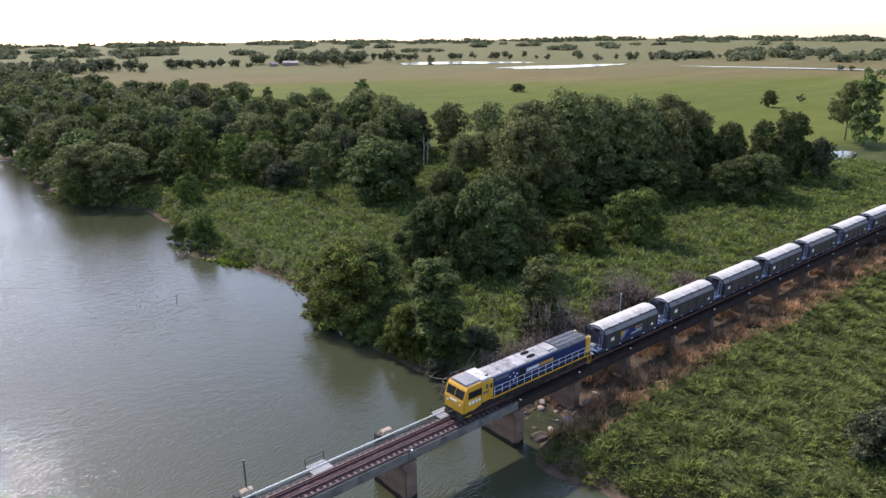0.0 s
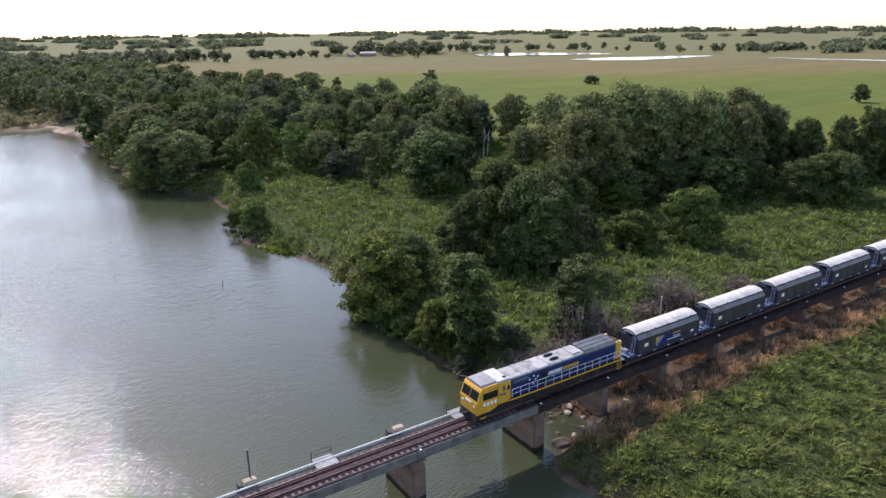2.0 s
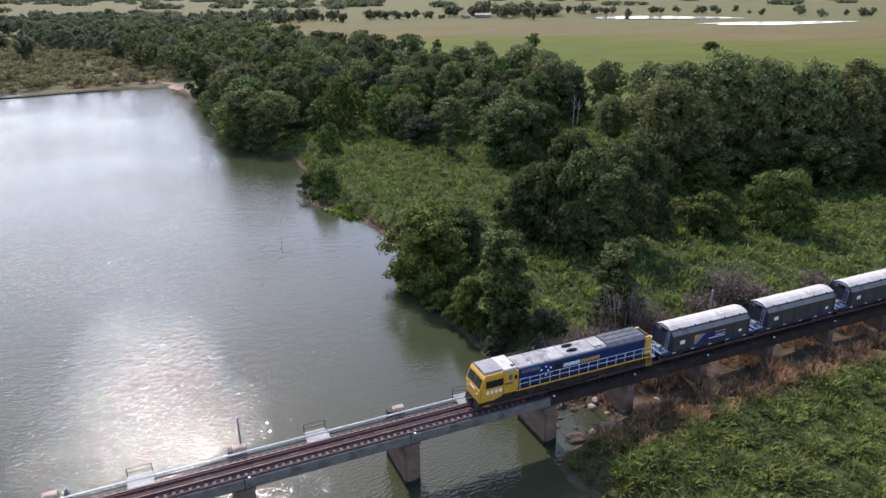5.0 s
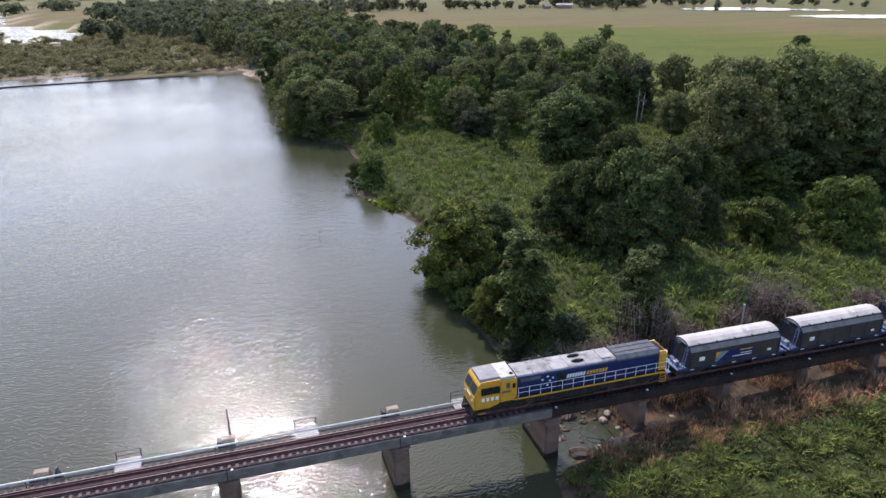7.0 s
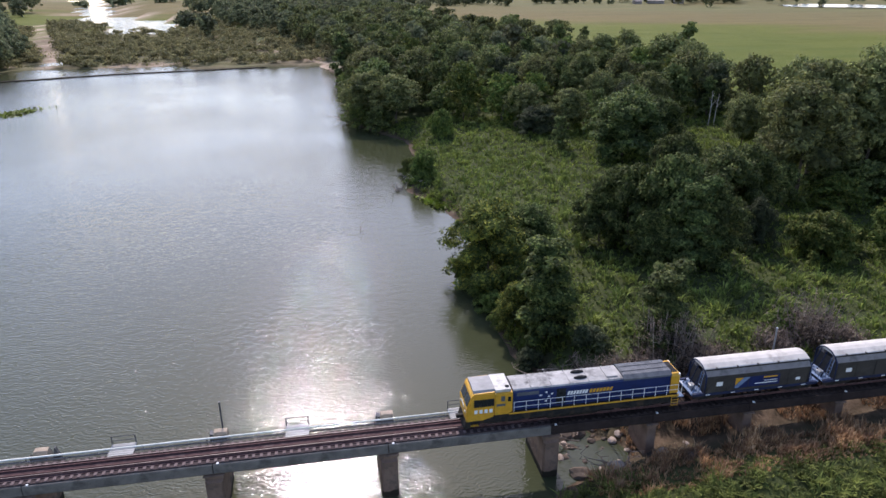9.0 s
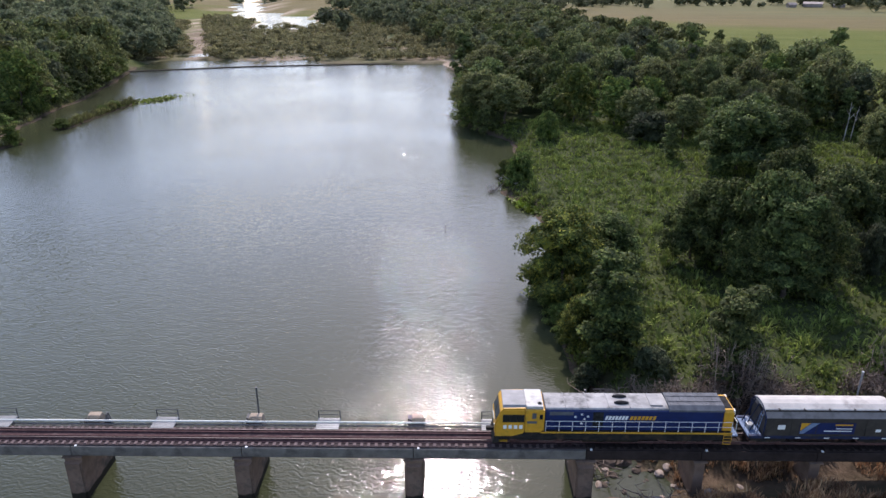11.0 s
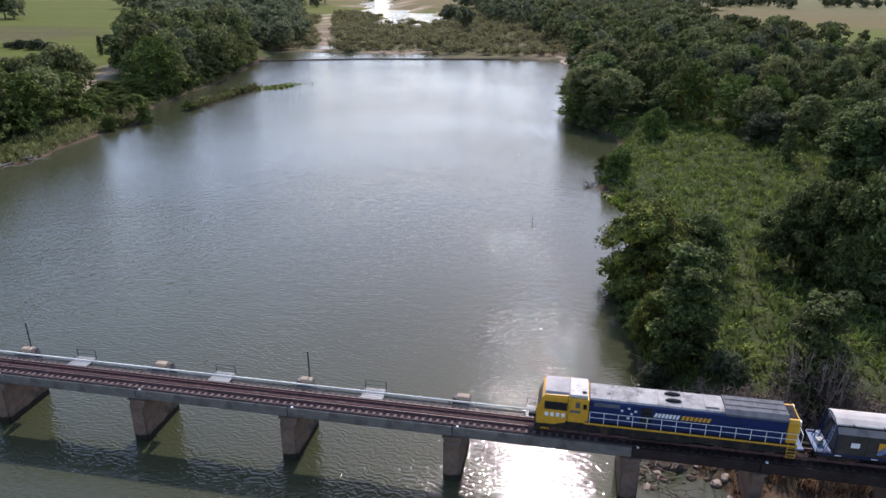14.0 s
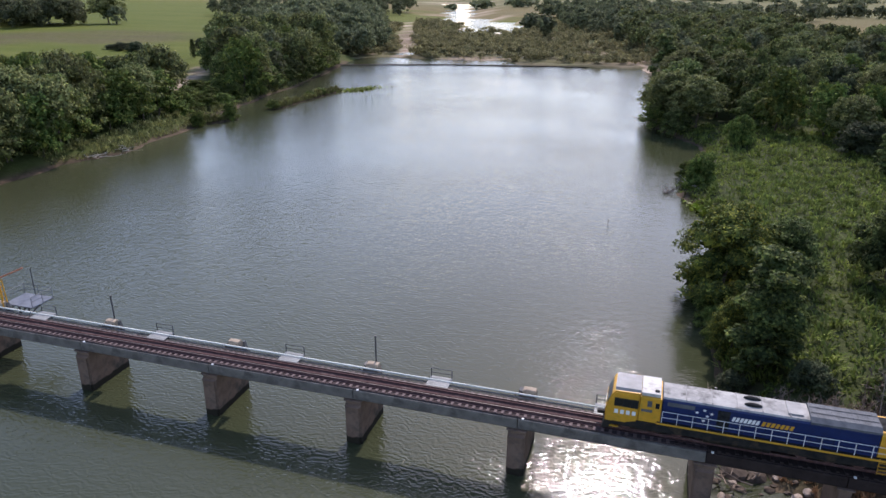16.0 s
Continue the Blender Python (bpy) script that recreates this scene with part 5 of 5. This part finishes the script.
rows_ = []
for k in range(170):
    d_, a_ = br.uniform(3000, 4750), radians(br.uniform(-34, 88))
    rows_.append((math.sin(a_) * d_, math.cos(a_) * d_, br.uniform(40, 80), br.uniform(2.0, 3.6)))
belt("horizon_woods", "low woods along the horizon, greyed by painted haze", rows_, 93, M_LEAF_HAZED)
rows_ = []
for k in range(8000):
    x, y = br.uniform(-175, 6), br.uniform(257, 490)
    if abs(x - float(np.interp(y, [250, 297, 340, 480], [-104, -115, -132, -180]))) < 5:
        continue
    z_ = land(np.array([x]), np.array([y]))
    if z_[0][0] > 0.25 and float(vnoise(np.array([x]), np.array([y]), 26.0, 9)[0]) > -0.6 and len(rows_) < 2100:
        rows_.append((x, y, br.uniform(1.4, 3.4), 1.2 + 3.6 * br.random() ** 1.5))
belt("island_shrubs", "olive-brown shrubs on the bar above the weir", rows_, 94, M_SCRUB, True)


# ---- grasses ----
def blades(x, y, z, hgt, wid, per, r, bend=0.5):
    k = len(x)
    a = r.uniform(0, 2 * np.pi, (k, per))
    sp = r.uniform(0.05, 0.35, (k, per)) * hgt[:, None]
    h = hgt[:, None] * r.uniform(0.55, 1.15, (k, per))
    bx, by = x[:, None] + np.cos(a) * sp * 0.5, y[:, None] + np.sin(a) * sp * 0.5
    px, py = -np.sin(a) * wid, np.cos(a) * wid
    lean = h * bend * r.uniform(0.3, 1.3, (k, per))
    zz = np.broadcast_to(z[:, None], (k, per))
    b0 = np.stack([bx - px, by - py, zz], -1)
    b1 = np.stack([bx + px, by + py, zz], -1)
    mid = np.stack([bx + np.cos(a) * lean * 0.35, by + np.sin(a) * lean * 0.35, zz + h * 0.6], -1)
    tip = np.stack([bx + np.cos(a) * lean, by + np.sin(a) * lean, zz + h * 0.82], -1)
    w3 = np.stack([px, py, 0 * px], -1)
    return np.stack([(b0 + b1) / 2, mid + w3, tip, mid - w3], 2).reshape(-1, 3)


def sward(name, label, x0, x1, y0, y1, n, test, hgt, wid, per, material, seed, bend=0.5):
    r = np.random.default_rng(seed)
    x, y = r.uniform(x0, x1, n), r.uniform(y0, y1, n)
    z, sand, wild, mud = land(x, y)
    ok = test(x, y, z) & (z > 0.05)
    x, y, z = x[ok], y[ok], z[ok]
    clump = 0.74 + 0.4 * vnoise(x, y, 0.9, 3) + 0.75 * vnoise(x, y, 2.2, 5) + 0.25 * vnoise(x, y, 7.0, 8)
    hh = hgt * np.clip(clump, 0.3, 1.6) * r.uniform(0.7, 1.2, len(x))
    me = mesh_of(name, blades(x, y, z - 0.05, hh, wid, per, r, bend), 4, material)
    tagged(new(name, me), label, "grass", kind="stuff")


def rx(y):
    return np.interp(y, RIGHT_Y, RIGHT_X)


sward("long_grass", "rank green grass covering the flat between river and forest", 11, 175, 4.5, 125, 56000,
      lambda x, y, z: (x > rx(y) + 0.8) & (y > np.where(x < 32, 10.5, 6.5) + 1.6 * vnoise(x, y, 5.0)) & (x + 0.35 * y < np.where(y < 45, 182, 150)), 1.0, 0.085, 5, M_GRASS, 101, 0.8)
sward("lush_grass", "thick lush cane-like grass on the near bank", 10, 125, -70, -3.0, 60000,
      lambda x, y, z: (x > rx(y) + 0.1) & (y < np.where(x < 18, -3.8, -6.3) + 1.2 * vnoise(x, y, 6.0)) & (y > -70 + x * 0.2), 0.80, 0.046, 9, M_GRASS_NEAR, 102, 1.0)
sward("dry_grass", "reddish brown dead grass along the railway", 13.5, 125, -8.5, 8.5, 21000,
      lambda x, y, z: (np.abs(y + 1.4) < 6.1 + 0.7 * vnoise(x, y, 5.0) + 0.6 * vnoise(x, y, 9.0, 4)) & (x > 14.6 + vnoise(x, y, 2.0)) & ((np.abs(y + 0.2) > 2.9) | (vnoise(x, y, 2.5, 6) > 0.05)), 1.1, 0.032, 7, M_DRY, 103, 0.45)
sward("bank_weeds", "low mixed weeds at the water's edge", 8, 25, -20, 130, 9000,
      lambda x, y, z: (x > rx(y) - 0.3) & (x < rx(y) + 2.2) & (np.abs(y) > 3.6), 0.7, 0.05, 4, M_REED, 104)
sward("shore_reeds", "pale reeds along the far shore", -112, -84, 40, 200, 9000,
      lambda x, y, z: (np.interp(y, LEFT_Y, LEFT_X) - x < 8.5) & (y > 58), 1.5, 0.09, 5, M_REED, 105)
sward("spit_reeds", "pale reeds on a narrow spit off the far shore", -101, -81, 99, 173, 9000,
      lambda x, y, z: (np.abs(x - np.interp(y, SPIT_Y, SPIT_X)) < 2.4), 1.5, 0.1, 5, M_REED, 107)
sward("island_scrub", "brownish scrub on the bar above the weir", -130, 5, 255, 425, 7000,
      lambda x, y, z: (vnoise(x, y, 26.0, 9) > -0.55) & (y > 258 + 4 * vnoise(x, y, 9.0)), 0.8, 0.12, 4, M_SCRUB, 106)

# ---- weir and shore details ----
th = empty("weir", "low dark weir across the river", "weir", kind="structure")
wp = [(-128, 222), (-112, 229), (-78, 241), (-38, 248), (-4, 253), (10, 255)]
bm = B()
for (xa, ya), (xb, yb) in zip(wp[:-1], wp[1:]):
    n_ = Vector((-(yb - ya), xb - xa)).normalized() * 0.6
    v = [bm.verts.new((px + s * n_.x, py + s * n_.y, zz)) for zz in (-1.0, 0.3) for px, py, s in ((xa, ya, -1), (xb, yb, -1), (xb, yb, 1), (xa, ya, 1))]
    for f in ((0, 1, 5, 4), (1, 2, 6, 5), (2, 3, 7, 6), (3, 0, 4, 7), (4, 5, 6, 7)):
        bm.faces.new([v[i] for i in f])
part("weir_wall", bm, M_WEIR, th)


def rock(x, y, s, seed, z=None):
    r = random.Random(seed)
    bm = B()
    bmesh.ops.create_icosphere(bm, subdivisions=2, radius=1.0)
    for v in bm.verts:
        k = 1 + 0.35 * noise.noise(v.co * 1.3 + Vector((seed, 0, 0))) + 0.15 * noise.noise(v.co * 3.1 + Vector((0, seed, 0)))
        v.co = Vector((v.co.x * s * k, v.co.y * s * 0.75 * k, v.co.z * s * 0.5 * k))
    ob = part("rock", bm, M_SLAB if seed % 3 == 0 else M_ROCK, None)
    ob.location, ob.rotation_euler = (x, y, (max(height(x, y), -0.1) if z is None else z) + s * 0.12), (0, 0, r.uniform(0, 6))
    tagged(ob, "pale flat rock at the foot of the bridge" if seed % 3 == 0 else "rough brown boulder at the foot of the bridge", "rock", "rocks under the bridge")


rr_ = random.Random(9)
for i in range(44):
    rock(rr_.uniform(13.2, 24), rr_.uniform(-3.6, 3.4), rr_.choice((0.2, 0.3, 0.25, 0.6, 0.35, 0.8, 0.45)) * rr_.uniform(0.8, 1.3), i)


M_DEADWOOD = worn("dead_wood", (0.16, 0.12, 0.095), (0.34, 0.27, 0.21), 3.0, 0.9, 0, 25, 0.01)


def driftwood(x, y, n, length, seed, label, z=0.15):
    r = random.Random(seed)
    th = empty("fallen_branches", label, "driftwood")
    for i in range(n):
        bm = B()
        a = r.uniform(0, 6.28)
        p = Vector((r.uniform(-1, 1) * length * 0.4, r.uniform(-0.6, 0.6), 0))
        for j in range(4):
            q = p + Vector((math.cos(a) * length / 4, math.sin(a) * length / 4 * 0.6, r.uniform(-0.05, 0.4)))
            rod(bm, p, q, 0.07 - j * 0.014, 5, 0.056 - j * 0.014)
            if r.random() < 0.6:
                rod(bm, q, q + Vector((r.uniform(-0.8, 0.8), r.uniform(-0.8, 0.8), r.uniform(0.1, 0.8))), 0.04, 4, 0.01)
            p, a = q, a + r.uniform(-0.5, 0.5)
        part("branch", bm, M_PALEBARK if seed < 5 else M_DEADWOOD, th)
    th.location = (x, y, z)


driftwood(-96.5, 65, 7, 6, 1, "bleached fallen branches lying along the shore", 0.5)
driftwood(-94.6, 71, 5, 5, 4, "bleached fallen branches lying along the shore", 0.5)
driftwood(12.6, 75.5, 3, 4, 2, "dead branch leaning from the bank into the water", 1.2)
driftwood(10.3, 75.5, 5, 2, 3, "tangle of brown dead wood in the shallows")
driftwood(16, 11.5, 8, 4, 5, "pale dead brush on the bank beside the bridge", 0.8)

th = empty("stick", "thin dark stick standing out of the river", "stick")
part("shaft", rod(B(), (0, 0, -0.9), (0.12, 0.05, 0.9), 0.05, 6, 0.03), M_BARK, th)
part("twig", rod(B(), (0.08, 0.03, 0.4), (0.32, 0.1, 0.75), 0.025, 5, 0.012), M_BARK, th)
th.location = (1.6, 55.2, 0)
driftwood(2.6, 136, 6, 5, 6, "bare grey limbs hanging from the bank over the water", 0.8)
driftwood(9.9, 74.3, 6, 2.2, 7, "brown root mass lying in the shallows", 0.1)

# water weed at the river's edge
def weed(x, y, a, c, turn, seed):
    r = np.random.default_rng(seed)
    k = 700
    u, v = r.normal(0, 0.42, k) * a, r.normal(0, 0.42, k) * c
    p = np.stack([x + u * math.cos(turn) - v * math.sin(turn), y + u * math.sin(turn) + v * math.cos(turn), r.uniform(0.02, 0.3, k)], -1)
    me = mesh_of("water_weed", leaves_at(p, np.tile([0, 0, 1.0], (k, 1)), 0.35, 0.7, 0.05, r), 3, M_WEED)
    tagged(new("water_weed", me), "bright yellow-green water weed at the river's edge", "water weed", kind="stuff")


weed(15.6, 65.5, 6, 1.6, radians(-62), 1)
weed(-85, 165, 9, 4, radians(60), 3)
weed(0, 254, 5, 2.5, 0, 4)

# dead creepers under the trackside trees
def twigs(a, b, w0, w1, r):
    """Thin tapered slivers from points a to points b."""
    side = unit(np.cross(b - a, r.normal(0, 1, a.shape)))
    return np.stack([a - side * w0, a + side * w0, b + side * w1, b - side * w1], 1).reshape(-1, 3)


def tangle(x, y, R, H, seed, leafy_part=0.25):
    """A bare shrub: stems fanning up from the ground, side twigs, and a few withered leaves."""
    r = np.random.default_rng(seed)
    th = empty("dead_shrub", "grey-brown bare shrub of tangled dead creepers beside the railway", "shrub", "dead shrubs beside the line")
    n, side, z = 130, 9, height(x, y)
    root = np.stack([r.normal(0, R * 0.42, n), r.normal(0, R * 0.42, n), np.full(n, -0.2)], -1)
    a = r.uniform(0, 2 * np.pi, n)
    out_ = r.uniform(0.05, 0.65, n) * R
    tip = root + np.stack([np.cos(a) * out_, np.sin(a) * out_, H * r.uniform(0.55, 1.1, n)], -1)
    mid = (root + tip) / 2 + r.normal(0, 0.12 * R, (n, 3))
    u = r.uniform(0, 1, (n, side, 1))
    p = (mid[:, None] * (1 - u) + tip[:, None] * u).reshape(-1, 3)
    q = p + unit(r.normal(0, 1, p.shape) + np.array([0, 0, 0.5])) * r.uniform(0.25, 0.9, (len(p), 1)) * 0.32 * R
    co = np.concatenate([twigs(root, mid, 0.045, 0.032, r), twigs(mid, tip, 0.032, 0.014, r), twigs(p, q, 0.018, 0.009, r)])
    st = new("brushwood", mesh_of("brushwood", co, 4, M_DEADWOOD))
    st.parent = th
    k = int(2600 * leafy_part)
    lv = q[r.integers(0, len(q), k)] + r.normal(0, 0.18, (k, 3))
    lv[:, 2] *= r.uniform(0.25, 1.0, k)
    ob = new("withered_foliage", mesh_of("withered_foliage", leaves_at(lv, r.normal(0, 1, (k, 3)), 0.2, 0.3, 0.5, r), 3, M_VINE))
    ob.parent = th
    th.location = (x, y, z)


for i, (x, y, R, H) in enumerate(((26, 6.8, 2.6, 6.4), (28.5, 6.6, 2.2, 3.4), (24, 6.2, 2.2, 3.6), (37.0, 7.8, 2.0, 2.6), (40.8, 8.6, 2.8, 4.8), (44, 7.4, 1.8, 2.2), (31.5, 6.6, 1.6, 1.8), (17, 8.6, 2.2, 2.0), (19.5, 7.6, 2.2, 2.4), (15.6, 6.4, 1.8, 1.6), (21.8, 6.6, 2.0, 2.8), (14.6, 9.6, 1.6, 1.4), (53, 7.4, 2.0, 2.2))):
    tangle(x, y, R, H, 200 + i, 0.55 if H > 4 else 0.3)
plant("grey", 15.2, 14, 1.8, 2.2)
plant("grey", 21, 13, 2.2, 2.6)
plant("bush", 39, 10, 2.2, 4.2)
plant("grey", 30.5, -24.5, 3.4, 4.5, "pale olive shrub rising from the lush grass")

# farm sheds far off among the trees
def shed(x, y, w, d, h, turn):
    th = empty("farm_shed", "low distant farm shed with an iron roof", "shed", "farm sheds")
    part("wall", box(B(), -w / 2, w / 2, -d / 2, d / 2, 0, h), M_SHED, th)
    rf = B()
    prism(rf, [(-d / 2 - 0.5, h), (0, h + 1.6), (d / 2 + 0.5, h)], -w / 2 - 0.5, w / 2 + 0.5)
    part("roof", rf, M_SHED, th)
    th.matrix_world = pose(x, y, height(x, y) - 0.1, 0, 0, turn)


shed(322, 622, 15, 8, 2.8, -30)
shed(342, 616, 9, 6, 2.4, -20)
shed(303, 622, 7, 5, 2.4, 10)

# marker posts beside the line
for x, y, h_ in ((18.3, 3.4, 3.2), (33.5, 3.6, 3.0)):
    th = empty("marker_post", "plain grey post beside the railway", "post", "posts beside the line")
    part("shaft", rod(B(), (0, 0, 0), (0, 0, h_ + 2.4), 0.07, 8), M_STEEL, th)
    part("cap", rod(B(), (0, 0, h_ + 2.4), (0, 0, h_ + 2.5), 0.1, 8), M_STEEL, th)
    th.location = (x, y, height(x, y) - 0.1)


# bleached trunks in the small meadow
for i, (x, y, h_) in enumerate(((84.5, 104, 8.0), (86.2, 104.6, 7.0))):
    th = empty("dead_tree", "bleached bare dead tree trunk in the meadow", "dead tree", "dead trees in the meadow")
    bm = B()
    rod(bm, (0, 0, -0.2), (0.2, 0, h_ * 0.5), 0.12, 7, 0.09)
    rod(bm, (0.2, 0, h_ * 0.5), (0.1 + 0.4 * i, 0, h_), 0.09, 7, 0.04)
    part("trunk", bm, M_PALEBARK, th)
    for k, (dx, dz) in enumerate(((0.9, 1.4), (-0.8, 1.0), (0.6, 0.8))):
        part("branch", rod(B(), (0.18, 0, h_ * (0.55 + 0.12 * k)), (0.18 + dx, 0.3 * k - 0.3, h_ * (0.55 + 0.12 * k) + dz), 0.06, 5, 0.02), M_PALEBARK, th)
    th.location = (x, y, height(x, y))
driftwood(17.2, -2.6, 9, 2.4, 8, "pale grey dead shrub beside the bridge pier", 0.9)
driftwood(14.8, 1.8, 6, 3.0, 9, "brown dead branches washed against the pier", 0.3)
